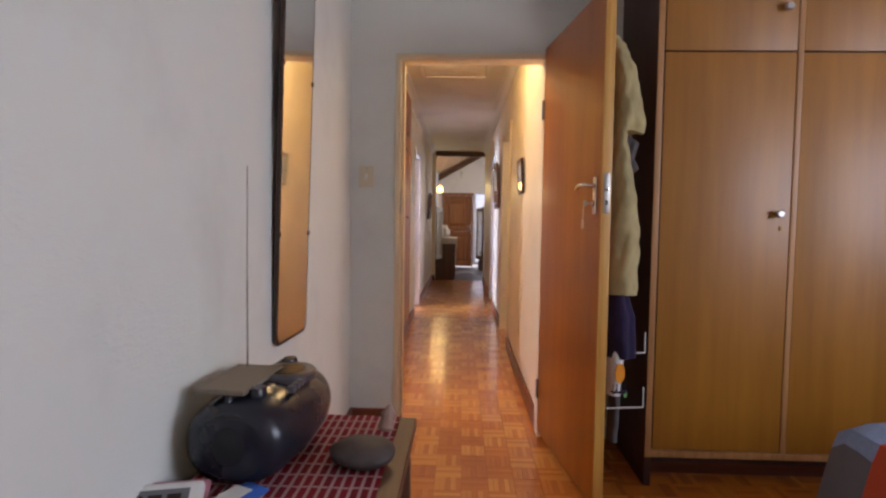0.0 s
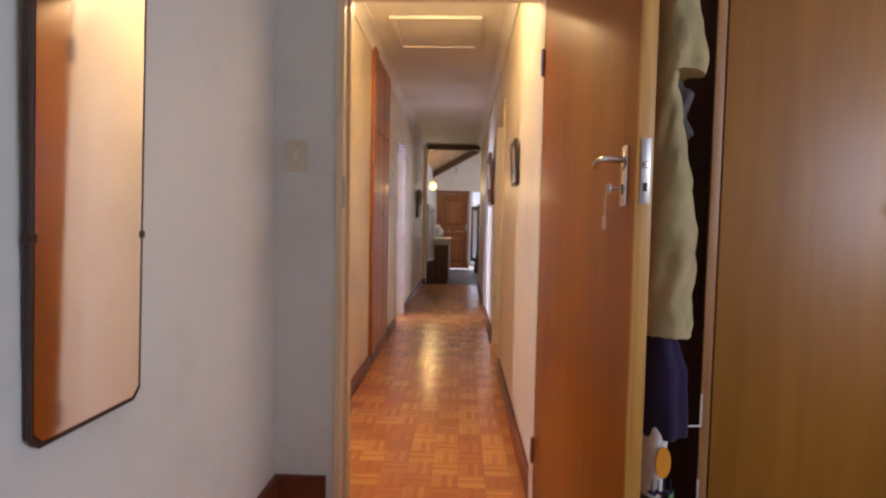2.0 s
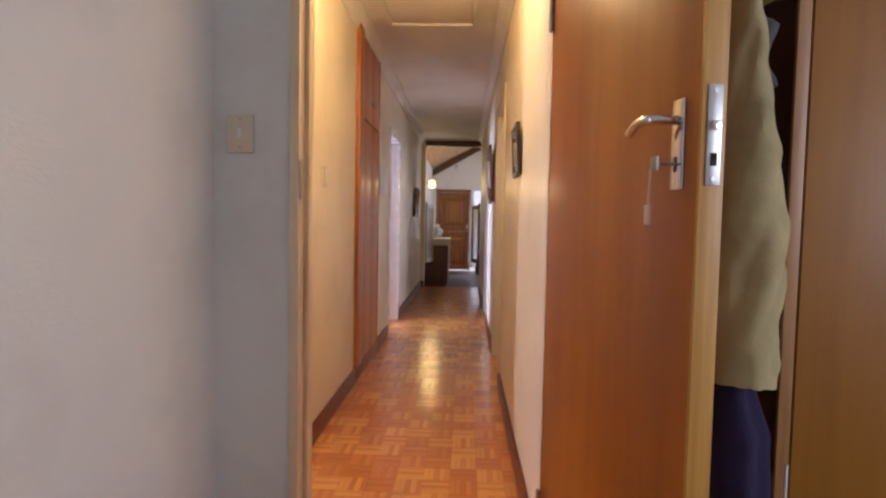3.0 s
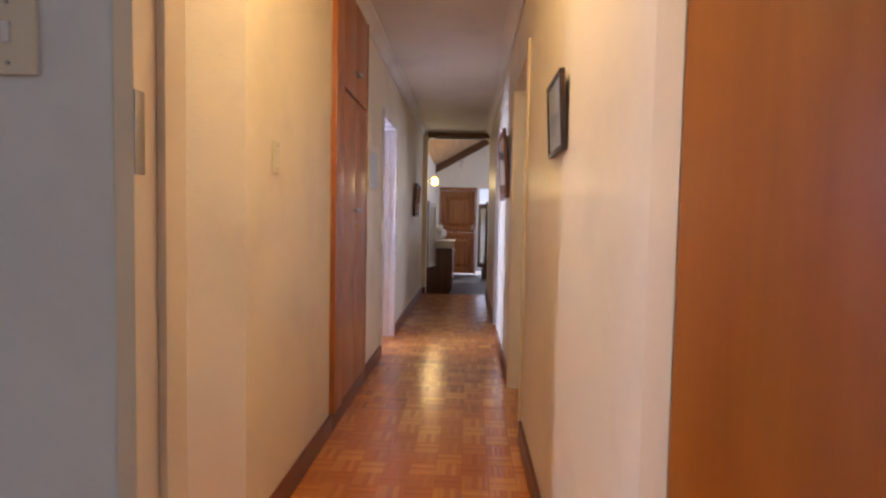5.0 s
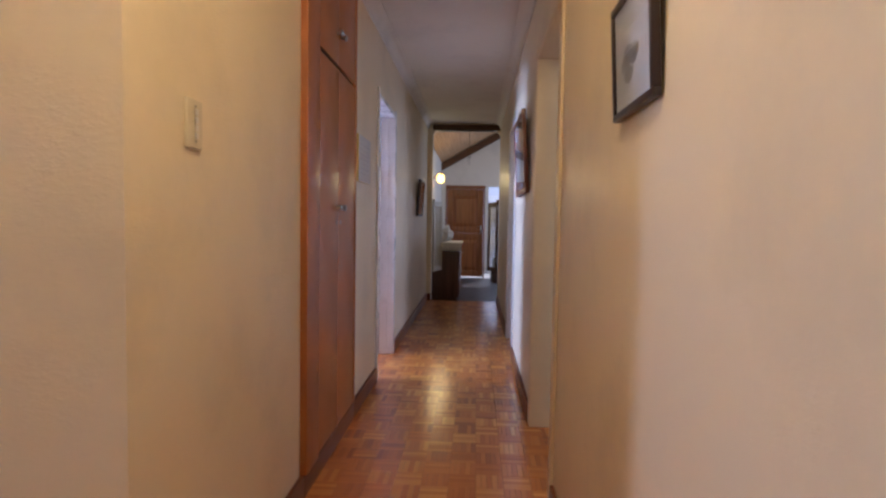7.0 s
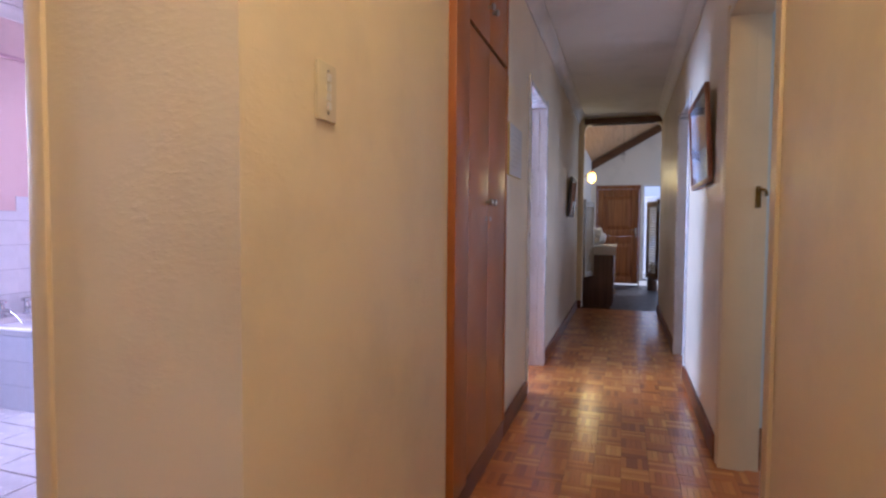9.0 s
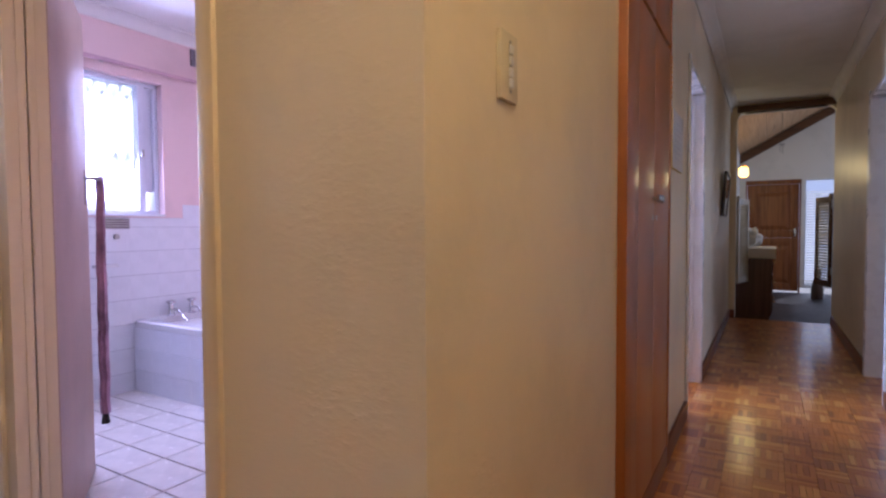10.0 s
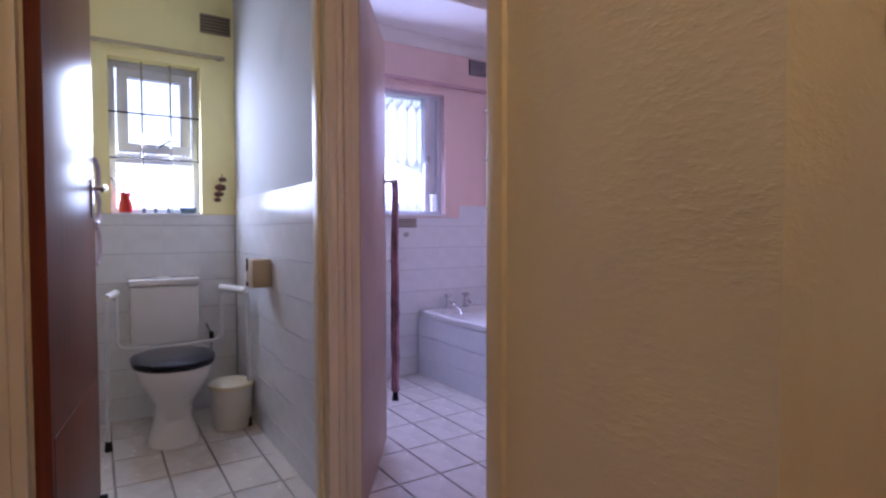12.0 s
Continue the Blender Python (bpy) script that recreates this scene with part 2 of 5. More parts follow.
def mesh_of(name, bm, material, smooth=False):
    bmesh.ops.recalc_face_normals(bm, faces=bm.faces[:])
    me = bpy.data.meshes.new(name)
    bm.to_mesh(me)
    bm.free()
    for m in material if isinstance(material, (list, tuple)) else (material,):
        me.materials.append(m)
    if smooth:
        me.polygons.foreach_set("use_smooth", [True] * len(me.polygons))
        me.set_sharp_from_angle(angle=radians(38))
    return me


def part(name, bm, material, parent, label="", smooth=True):
    ob = new(name, mesh_of(name, bm, material, smooth))
    ob.parent = parent
    return tagged(ob, label)


def thing(name, label, category, m=None, group=""):
    ob = new(name)
    ob.empty_display_size = 0.1
    ob.matrix_world = m or Matrix()
    return tagged(ob, label, category, group)


def setting(name, bm, material, label, category="", smooth=False):
    return tagged(new(name, mesh_of(name, bm, material, smooth)), label, category or name.split("_")[0], kind="structure")


def B():
    return bmesh.new()


def wall_along_y(name, x0, x1, y0, y1, z1, holes, material, label):
    bm, y = B(), y0
    for a, b, zb, zt in sorted(holes):
        if a > y:
            box(bm, x0, x1, y, a, 0, z1)
        if zb > 0:
            box(bm, x0, x1, a, b, 0, zb)
        box(bm, x0, x1, a, b, zt, z1)
        y = b
    if y1 > y:
        box(bm, x0, x1, y, y1, 0, z1)
    return setting(name, bm, material, label, "wall")


def wall_along_x(name, y0, y1, x0, x1, z1, holes, material, label):
    bm, x = B(), x0
    for a, b, zb, zt in sorted(holes):
        if a > x:
            box(bm, x, a, y0, y1, 0, z1)
        if zb > 0:
            box(bm, a, b, y0, y1, 0, zb)
        box(bm, a, b, y0, y1, zt, z1)
        x = b
    if x1 > x:
        box(bm, x, x1, y0, y1, 0, z1)
    return setting(name, bm, material, label, "wall")


# ---- the house: walls, floors, ceilings ----
H, HB = 2.52, 2.62
LX, RX, BY, CY = -0.54, 0.49, 2.695, 3.68
DX0, DX1, DTOP = -0.29, 0.472, 2.035
L_DOOR, R1_DOOR, R2_DOOR = (6.47, 7.27), (4.83, 5.72), (7.24, 8.06)
END, LOUNGE_END = 10.45, 14.6
TX, WX = -2.08, -3.85

wall_along_y("wall_west", -0.67, -0.56, -2.3, BY, HB, [], M_BEDWALL, "pale grey-white painted plaster bedroom wall")
wall_along_x("wall_north", BY, BY + 0.095, -0.67, 3.4, HB, [(DX0 - 0.03, DX1 + 0.03, 0, DTOP + 0.03)], M_BEDWALL, "pale grey-white plaster wall with the bedroom doorway")
wall_along_y("wall_east", 3.4, 3.52, -2.3, BY + 0.095, HB, [(-1.2, 0.9, 0.8, 2.1)], M_BEDWALL, "plain pale bedroom wall with a window")
wall_along_x("wall_south", -2.42, -2.3, -0.67, 3.52, HB, [], M_BEDWALL, "plain pale bedroom wall")
setting("ceiling_bedroom", box(B(), -0.67, 3.52, -2.42, BY + 0.095, HB, HB + 0.1), M_CEIL, "white painted bedroom ceiling", "ceiling")

# lobby between passage, toilet and bathroom
wall_along_x("wall_lobby_south", BY, BY + 0.095, WX - 0.2, -0.67, H, [], M_PASSWALL, "cream painted lobby wall")
wall_along_x("wall_lobby_north", CY, CY + 0.11, -0.985, LX - 0.11, H, [], M_PASSWALL, "cream painted wall with rough trowelled plaster")
wall_along_y("wall_lobby_east", -0.985, -0.91, CY + 0.11, 6.3, H, [], M_PINK, "painted wall behind the passage cupboard")
wall_along_y("wall_toilet", TX - 0.09, TX, BY + 0.095, 6.3, H, [(2.915, 3.825, 0, 2.06), (3.875, 4.96, 0, 2.06)], M_PASSWALL, "cream wall with the toilet and bathroom doorways")
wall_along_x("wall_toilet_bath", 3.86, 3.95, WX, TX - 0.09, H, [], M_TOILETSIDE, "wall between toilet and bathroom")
wall_along_x("wall_bath_north", 5.98, 6.1, WX, -0.92, H, [], M_PINK, "pink painted bathroom end wall")
wall_along_y("wall_outside", WX - 0.2, WX, BY + 0.095, 3.905, H, [(3.19, 3.665, 1.18, 2.06)], M_YELLOW, "pale yellow painted toilet wall with a window")
wall_along_y("wall_outside_bath", WX - 0.2, WX, 3.905, 6.1, H, [(4.45, 5.41, 1.2, 2.12)], M_PINK, "pink painted bathroom wall with a window")
setting("ceiling_passage", box(B(), WX - 0.2, RX + 0.145, BY + 0.095, END + 0.1, H, H + 0.1), M_CEIL, "off-white painted passage ceiling", "ceiling")

# passage
wall_along_y("wall_passage_left", LX - 0.11, LX, CY, END, H, [(4.775, 5.70, 0.0, 2.515), (L_DOOR[0], L_DOOR[1], 0, 2.04)], M_PASSWALL, "cream painted passage wall with trowelled plaster")
wall_along_y("wall_passage_right", RX, RX + 0.145, BY + 0.095, END, H, [(R1_DOOR[0], R1_DOOR[1], 0, 2.07), (R2_DOOR[0], R2_DOOR[1], 0, 2.04)], M_SMOOTHWALL, "cream painted passage wall with two doorways")
wall_along_x("wall_passage_end", END, END + 0.1, -1.0, 3.0, H + 0.1, [(-0.47, 0.49, 0, 2.43)], M_PASSWALL, "wall at the passage end with a wide opening")

# rooms seen only through doorways
wall_along_y("wall_left_room", -3.3, -3.2, 6.1, 10.45, H, [(6.1, 7.5, 0.9, 2.1)], M_BEDWALL, "plain pale wall of a side room")
setting("ceiling_left_room", box(B(), -3.3, LX - 0.11, 6.1, 10.45, H + 0.11, H + 0.2), M_CEIL, "plain white side room ceiling", "ceiling")
wall_along_y("wall_right_room", 3.5, 3.6, BY + 0.095, 10.45, H, [(4.2, 5.6, 0.9, 2.1), (6.7, 8.1, 0.9, 2.1)], M_BEDWALL, "plain pale wall of a side room")
wall_along_x("wall_right_rooms_between", 6.3, 6.4, RX + 0.145, 3.5, H, [], M_BEDWALL, "plain pale wall between side rooms")
setting("ceiling_right_room", box(B(), RX + 0.145, 3.6, BY + 0.095, 10.45, H + 0.002, H + 0.1), M_CEIL, "plain white side room ceiling", "ceiling")

# lounge
wall_along_x("wall_lounge_end", LOUNGE_END, LOUNGE_END + 0.12, -1.0, 3.1, 4.6, [(-0.50, 0.36, 0, 1.92), (0.40, 0.94, 0.0, 1.92)], M_LOUNGE, "white lounge gable wall with the front door")
wall_along_y("wall_lounge_left", -0.72, -0.60, END + 0.1, LOUNGE_END, 2.45, [], M_LOUNGE, "white lounge side wall")
wall_along_y("wall_lounge_right", 3.0, 3.1, END + 0.1, LOUNGE_END, 4.6, [(12.3, 14.1, 0.9, 2.1)], M_LOUNGE, "white lounge side wall with a window")
wall_along_x("wall_lounge_gable", END + 0.1, END + 0.15, -0.6, 3.0, 4.6, [(-0.47, 0.49, 0, 2.43), (0.49, 0.495, 2.5, 2.51)], M_LOUNGE, "white wall above the passage opening")
slope = B()
for k in range(34):
    a, b = -0.62 + k * 0.11, -0.62 + k * 0.11 + 0.106
    vs = []
    for dz in (0.0, 0.03):
        for yy in (END + 0.15, LOUNGE_END):
            for xx in (a, b):
                vs.append(slope.verts.new((xx, yy, 2.40 + (xx + 0.62) * 0.56 + dz)))
    for f in ((0, 1, 3, 2), (4, 6, 7, 5), (0, 4, 5, 1), (2, 3, 7, 6), (0, 2, 6, 4), (1, 5, 7, 3)):
        slope.faces.new([vs[i] for i in f])
setting("ceiling_lounge", slope, M_PINE, "sloping pine board lounge ceiling", "ceiling")
roof = B()
loft(roof, [[(-0.75, END + 0.1, 2.44), (3.1, END + 0.1, 4.6), (3.1, END + 0.1, 4.75), (-0.75, END + 0.1, 2.6)],
            [(-0.75, LOUNGE_END + 0.1, 2.44), (3.1, LOUNGE_END + 0.1, 4.6), (3.1, LOUNGE_END + 0.1, 4.75), (-0.75, LOUNGE_END + 0.1, 2.6)]])
setting("roof_lounge", roof, M_BEAM, "roof boards above the lounge ceiling", "roof")

# floors
setting("floor_base", box(B(), -0.7, 3.52, -2.42, END, -0.25, -0.012), M_SUB, "dark bed under the parquet", "floor")
setting("floor_side_room", box(B(), -3.3, -0.7, 6.1, END, -0.12, -0.004), M_SUB, "dark wooden side room floor", "floor")
setting("floor_wet_base", box(B(), WX - 0.2, -0.7, BY, 6.1, -0.12, -0.008), M_GROUT, "grey grout under the floor tiles", "floor")
setting("floor_lounge", box(B(), -1.0, 3.1, END, LOUNGE_END + 0.1, -0.22, -0.1), M_SLATE, "dark grey slate lounge floor", "floor")
setting("pavement_front", box(B(), -1.5, 2.5, LOUNGE_END + 0.1, 17.6, -0.29, -0.105), plain("pale concrete step", (196, 190, 180), 0.8, vary=0.1), "pale concrete paving outside the front door", "pavement")
gr = setting("ground", box(B(), -300, 300, -300, 300, -0.5, -0.3), plain("garden ground", (110, 112, 70), 0.9, vary=0.25, blotch=0.4), "dry garden ground outside", "ground")

# cornices: a hollow cove where wall and ceiling meet
def cove(name, y0, y1, x, side):
    bm = B()
    prof = [(0.0, -0.075), (0.010, -0.075), (0.018, -0.05), (0.034, -0.028), (0.058, -0.014), (0.08, -0.010), (0.08, 0.0), (0.0, 0.0)]
    loft(bm, [[(x + side * (a + 0.001), y, H + b - 0.001) for a, b in prof] for y in (y0, y1)])
    setting(name, bm, M_CEIL, "white plaster cornice", "cornice", True)


cove("trim_cornice_left", CY, END, LX, 1)
cove("trim_cornice_right", BY + 0.095, END, RX, -1)
cove("trim_cornice_bath", 3.95, 5.98, WX, 1)


def skirting(name, x0, x1, y0, y1, along, top=0.1):
    bm = box(B(), x0, x1, y0, y1, 0.0, top, 0.004)
    return setting(name, bm, M_SKIRT if along == "y" else M_SKIRTX, "dark varnished timber skirting board", "skirting", True)


for n, (a, b) in enumerate(((CY - 0.018, 4.775), (5.70, L_DOOR[0] - 0.04), (L_DOOR[1] + 0.04, END))):
    skirting("baseboard_left", LX + 0.001, LX + 0.019, a, b, "y")
for n, (a, b) in enumerate(((BY + 0.095, R1_DOOR[0] - 0.04), (R1_DOOR[1] + 0.04, R2_DOOR[0] - 0.03), (R2_DOOR[1] + 0.03, END))):
    skirting("baseboard_right", RX - 0.019, RX - 0.001, a, b, "y")
skirting("baseboard_lobby", -0.964, LX, CY - 0.019, CY - 0.001, "x")
skirting("baseboard_bedroom", -0.559, DX0 - 0.06, BY - 0.019, BY - 0.001, "x", 0.135)
skirting("baseboard_bedroom_side", -0.559, -0.541, -2.3, BY - 0.02, "y", 0.135)
skirting("baseboard_end", -0.54, -0.47, END - 0.018, END - 0.001, "x")


# door frames: pressed frames with a rebate
def frame_y(name, y0, y1, x0, x1, top, material, label, face=1):
    """A frame round an opening in a wall that runs along y; the wall lies between x0 and x1."""
    ob = tagged(new(name), label, "door frame", kind="structure")
    for a, b in ((y0, y0 + 0.035), (y1 - 0.035, y1)):
        bm = box(B(), x0 - 0.012, x1 + 0.012, a, b, 0, top, 0.004)
        inner = b if a == y0 else a
        s = 1 if a == y0 else -1
        box(bm, x0 - 0.012, x1 - 0.045, min(inner, inner + s * 0.014), max(inner, inner + s * 0.014), 0, top - 0.035, 0.003)
        o = -1 if a == y0 else 1
        e = y0 if a == y0 else y1
        for xx in ((x0 - 0.014, x0 - 0.001), (x1 + 0.001, x1 + 0.014)):
            box(bm, xx[0], xx[1], min(e, e + o * 0.03), max(e, e + o * 0.03), 0, top + 0.03, 0.003)
        part("jamb", bm, material, ob)
    bm = box(B(), x0 - 0.012, x1 + 0.012, y0 + 0.035, y1 - 0.035, top - 0.035, top, 0.004)
    part("head", bm, material, ob)
    return ob


def frame_x(name, x0, x1, y0, y1, top, material, label):
    ob = tagged(new(name), label, "door frame", kind="structure")
    for a, b in ((x0, x0 + 0.03), (x1 - 0.03, x1)):
        bm = box(B(), a, b, y0 - 0.012, y1 + 0.012, 0, top, 0.004)
        inner, s = (b, 1) if a == x0 else (a, -1)
        if a == x0:
            rib = 0.014
            box(bm, min(inner, inner + s * rib), max(inner, inner + s * rib), y0 + 0.045, y1 + 0.012, 0, top - 0.03, 0.003)
        part("jamb", bm, material, ob)
    part("head", box(B(), x0 + 0.03, x1 - 0.03, y0 - 0.012, y1 + 0.012, top - 0.03, top, 0.004), material, ob)
    return ob


bf = frame_x("door_frame_bedroom", DX0 - 0.03, DX1 + 0.03, BY, BY + 0.095, DTOP + 0.03, M_FRAME, "cream painted steel bedroom door frame")
part("strike_plate", box(B(), DX0 - 0.001, DX0 + 0.002, BY - 0.011, BY + 0.012, 1.21, 1.33, 0.001), M_STEEL, bf, "dull steel strike plate")
frame_y("door_frame_side_left", L_DOOR[0], L_DOOR[1], LX - 0.11, LX, 2.04, M_WHITEGLOSS, "white gloss painted door frame")
frame_y("door_frame_side_right", R1_DOOR[0], R1_DOOR[1], RX, RX + 0.145, 2.07, M_FRAME, "cream painted steel door frame of an empty doorway")
frame_y("door_frame_far_right", R2_DOOR[0], R2_DOOR[1], RX, RX + 0.145, 2.04, M_WHITEGLOSS, "white painted door frame near the passage end")
frame_y("door_frame_toilet", 2.915, 3.825, TX - 0.09, TX, 2.06, M_FRAME, "cream painted steel toilet door frame")
frame_y("door_frame_bath", 3.875, 4.96, TX - 0.09, TX, 2.06, M_FRAME, "cream painted steel bathroom door frame")
cf = tagged(new("trim_lobby_corner"), "cream painted steel corner strip", "trim", kind="structure")
part("strip", box(B(), -1.01, -0.965, CY - 0.010, CY + 0.11, 0, 2.06, 0.006), M_FRAME, cf)
setting("trim_opening_beam", box(B(), -0.47, 0.49, END - 0.03, END + 0.12, 2.43, 2.508, 0.008), M_BEAM, "dark brown timber beam over the passage opening", "beam", True)

for nm, x, sgn in (("trim_opening_corner_left", -0.47, 1), ("trim_opening_corner_right", 0.49, -1)):
    arc = [(0.09 - 0.09 * math.cos(a), -0.09 + 0.09 * math.sin(a)) for a in (math.pi / 2 * k / 8 for k in range(9))]
    ring = [(x + sgn * u, 2.429 + v) for u, v in [(0.0, 0.0)] + arc]
    setting(nm, loft(B(), [[(u, y, v) for u, v in ring] for y in (END + 0.002, END + 0.098)]), M_PASSWALL, "rounded plaster corner of the opening", "trim")

# ceiling hatch with a flat frame
hatch = thing("ceiling_hatch", "white painted ceiling hatch with a thin frame", "hatch", pose(-0.03, 4.58, H))
part("hatch_panel", box(B(), -0.27, 0.27, -0.28, 0.28, -0.012, -0.001, 0.003), M_CEIL, hatch)
for a, b, c, d in ((-0.31, 0.31, -0.32, -0.285), (-0.31, 0.31, 0.285, 0.32), (-0.31, -0.275, -0.285, 0.285), (0.275, 0.31, -0.285, 0.285)):
    part("frame_strip", box(B(), a, b, c, d, -0.022, -0.001, 0.004), M_CEIL, hatch)


# ---- bedroom ----
M_KHAKI = plain("khaki cotton", (176, 162, 116), 0.9, vary=0.12, grain=260, relief=0.0012, blotch=7)
M_NAVY = plain("navy cloth", (34, 22, 58), 0.9, vary=0.15, grain=260, relief=0.001)
M_GREYCLOTH = plain("grey nylon", (84, 80, 80), 0.7, vary=0.15, grain=160, relief=0.0008)
M_BLUEGREY = plain("blue-grey cloth", (120, 126, 140), 0.9, vary=0.1, grain=200, relief=0.001)
M_WHITECLOTH = plain("white cotton", (224, 222, 218), 0.9, vary=0.06, grain=240, relief=0.001)
M_ORANGE = plain("orange print", (232, 150, 26), 0.8)
M_GREENPRINT = plain("green print", (96, 160, 96), 0.8)
M_WHITEWIRE = plain("white coated wire", (226, 222, 216), 0.35)
M_STONE = plain("dark river stone", (74, 62, 58), 0.6, vary=0.2, grain=90, relief=0.001, blotch=14)
M_TABLE = wood("brown table timber", (92, 58, 42), (64, 38, 28), 0.45, 30, 1.5, axis="y")
M_CARD = plain("tan card folder", (128, 116, 100), 0.7, vary=0.06)
M_GREYSCREEN = plain("grey display", (112, 116, 120), 0.25)
M_PINKPL = plain("pink plastic", (196, 128, 142), 0.35)
M_WHITEPL = plain("white plastic", (224, 222, 216), 0.35, vary=0.04)
M_BLUEPL = plain("blue wrapper", (58, 104, 190), 0.35)
M_CREAMPL = plain("cream switch plastic", (214, 204, 178), 0.4, vary=0.05)
M_BRASSY = plain("aged brass", (130, 104, 60), 0.42, 1.0, vary=0.1)
M_DARKGAP = plain("dark gap", (34, 20, 14), 0.8)


def mat_cloth():
    m, n, l, b = shader("red woven table mat", 0.85)
    t = n.new("ShaderNodeTexBrick")
    t.offset, t.squash = 0.0, 1.0
    for k, v in (("Scale", 1.0), ("Mortar Size", 0.0042), ("Mortar Smooth", 0.3), ("Brick Width", 0.022), ("Row Height", 0.055)):
        t.inputs[k].default_value = v
    t.inputs["Color1"].default_value, t.inputs["Color2"].default_value, t.inputs["Mortar"].default_value = lin((182, 40, 54)), lin((150, 30, 44)), lin((236, 190, 190))
    l.new(coords(n, l), t.inputs["Vector"])
    f = noise_tex(n, l, coords(n, l, (1, 6, 1)), 140, 2)
    l.new(blend(n, l, "MULTIPLY", 0.5, t.outputs["Color"], ramp(n, l, f, ((0.3, (0.6, 0.6, 0.6, 1)), (0.7, (1, 1, 1, 1))))), b.inputs["Base Color"])
    bump(n, l, b, f, 0.6, 0.002)
    return m


def folds(cx, cy, z, rx, ry, amount, count, phase, n=60):
    out = []
    for k in range(n):
        a = 2 * math.pi * k / n
        s = 1 + amount * math.sin(count * a + phase) + amount * 0.5 * math.sin((count + 3) * a - phase * 1.7)
        out.append((cx + rx * s * math.cos(a), cy + ry * s * math.sin(a), z))
    return out


def hanging(rows, amount, count, seed, crease=0.0):
    """Hanging cloth: stacked folded outlines (z, x, y, half width, half depth)."""
    bm = B()
    rings = []
    for (z0, *p), (z1, *q) in zip(rows, rows[1:]):
        steps = max(4, int(abs(z1 - z0) / 0.011))
        for k in range(steps):
            t = k / steps
            v = [u * (1 - t) + w * t for u, w in zip(p, q)]
            z = z0 * (1 - t) + z1 * t
            rings.append(folds(v[0] + 0.006 * math.sin(z * 17 + seed), v[1], z, v[2], v[3], amount, count, seed + z * 1.1))
    z, *v = rows[-1]
    rings.append(folds(v[0], v[1], z, v[2], v[3], amount, count, seed + z * 1.1))
    loft(bm, rings)
    bm.normal_update()
    for v in bm.verts:
        if crease:
            side = v.co.x * 3 + v.co.y * 5
            ridge = abs(noise.noise(Vector((side * 0.7 + v.co.z * 1.5, v.co.z * 8 - side * 5, seed)))) + 0.3 * abs(noise.noise(Vector((side * 2 - v.co.z * 5, v.co.z * 16 + side * 9, seed + 7))))
            v.co += v.normal * crease * (0.2 - ridge)
    for v in bm.verts:
        v.co += Vector(noise.noise_vector(Vector((v.co.x * 9, v.co.y * 9, v.co.z * 13)) + Vector((seed, 0, 0)))) * 0.004
        v.co += Vector(noise.noise_vector(v.co * 34 + Vector((0, seed, 0)))) * 0.0018
    return bm


# bedside table with mat and things on it
def table():
    t = thing("side_table", "low brown wooden table against the bedroom wall", "table", pose(-0.315, 0.80, 0))
    part("tabletop", box(B(), -0.235, 0.235, -0.5, 0.5, 0.565, 0.6, 0.006), M_TABLE, t)
    part("apron", box(B(), -0.21, 0.21, -0.47, 0.47, 0.49, 0.564), M_TABLE, t)
    for sx in (-1, 1):
        for sy in (-1, 1):
            part("leg", box(B(), sx * 0.2 - 0.022, sx * 0.2 + 0.022, sy * 0.46 - 0.022, sy * 0.46 + 0.022, 0, 0.489, 0.004), M_TABLE, t)
    mat = B()
    nx, ny = 12, 30
    g = [[mat.verts.new((-0.225 + 0.415 * i / nx, -0.49 + 0.975 * j / ny, 0.603 + 0.0012 * math.sin(i * 2.1 + j * 1.3))) for j in range(ny + 1)] for i in range(nx + 1)]
    for i in range(nx):
        for j in range(ny):
            mat.faces.new((g[i][j], g[i + 1][j], g[i + 1][j + 1], g[i][j + 1]))
    bmesh.ops.solidify(mat, geom=mat.faces[:], thickness=0.003)
    m = new("table_mat", mesh_of("table_mat", mat, mat_cloth(), True))
    m.location = (-0.315, 0.80, 0.003)
    tagged(m, "red woven mat with pale stripes on the table", "mat")


table()


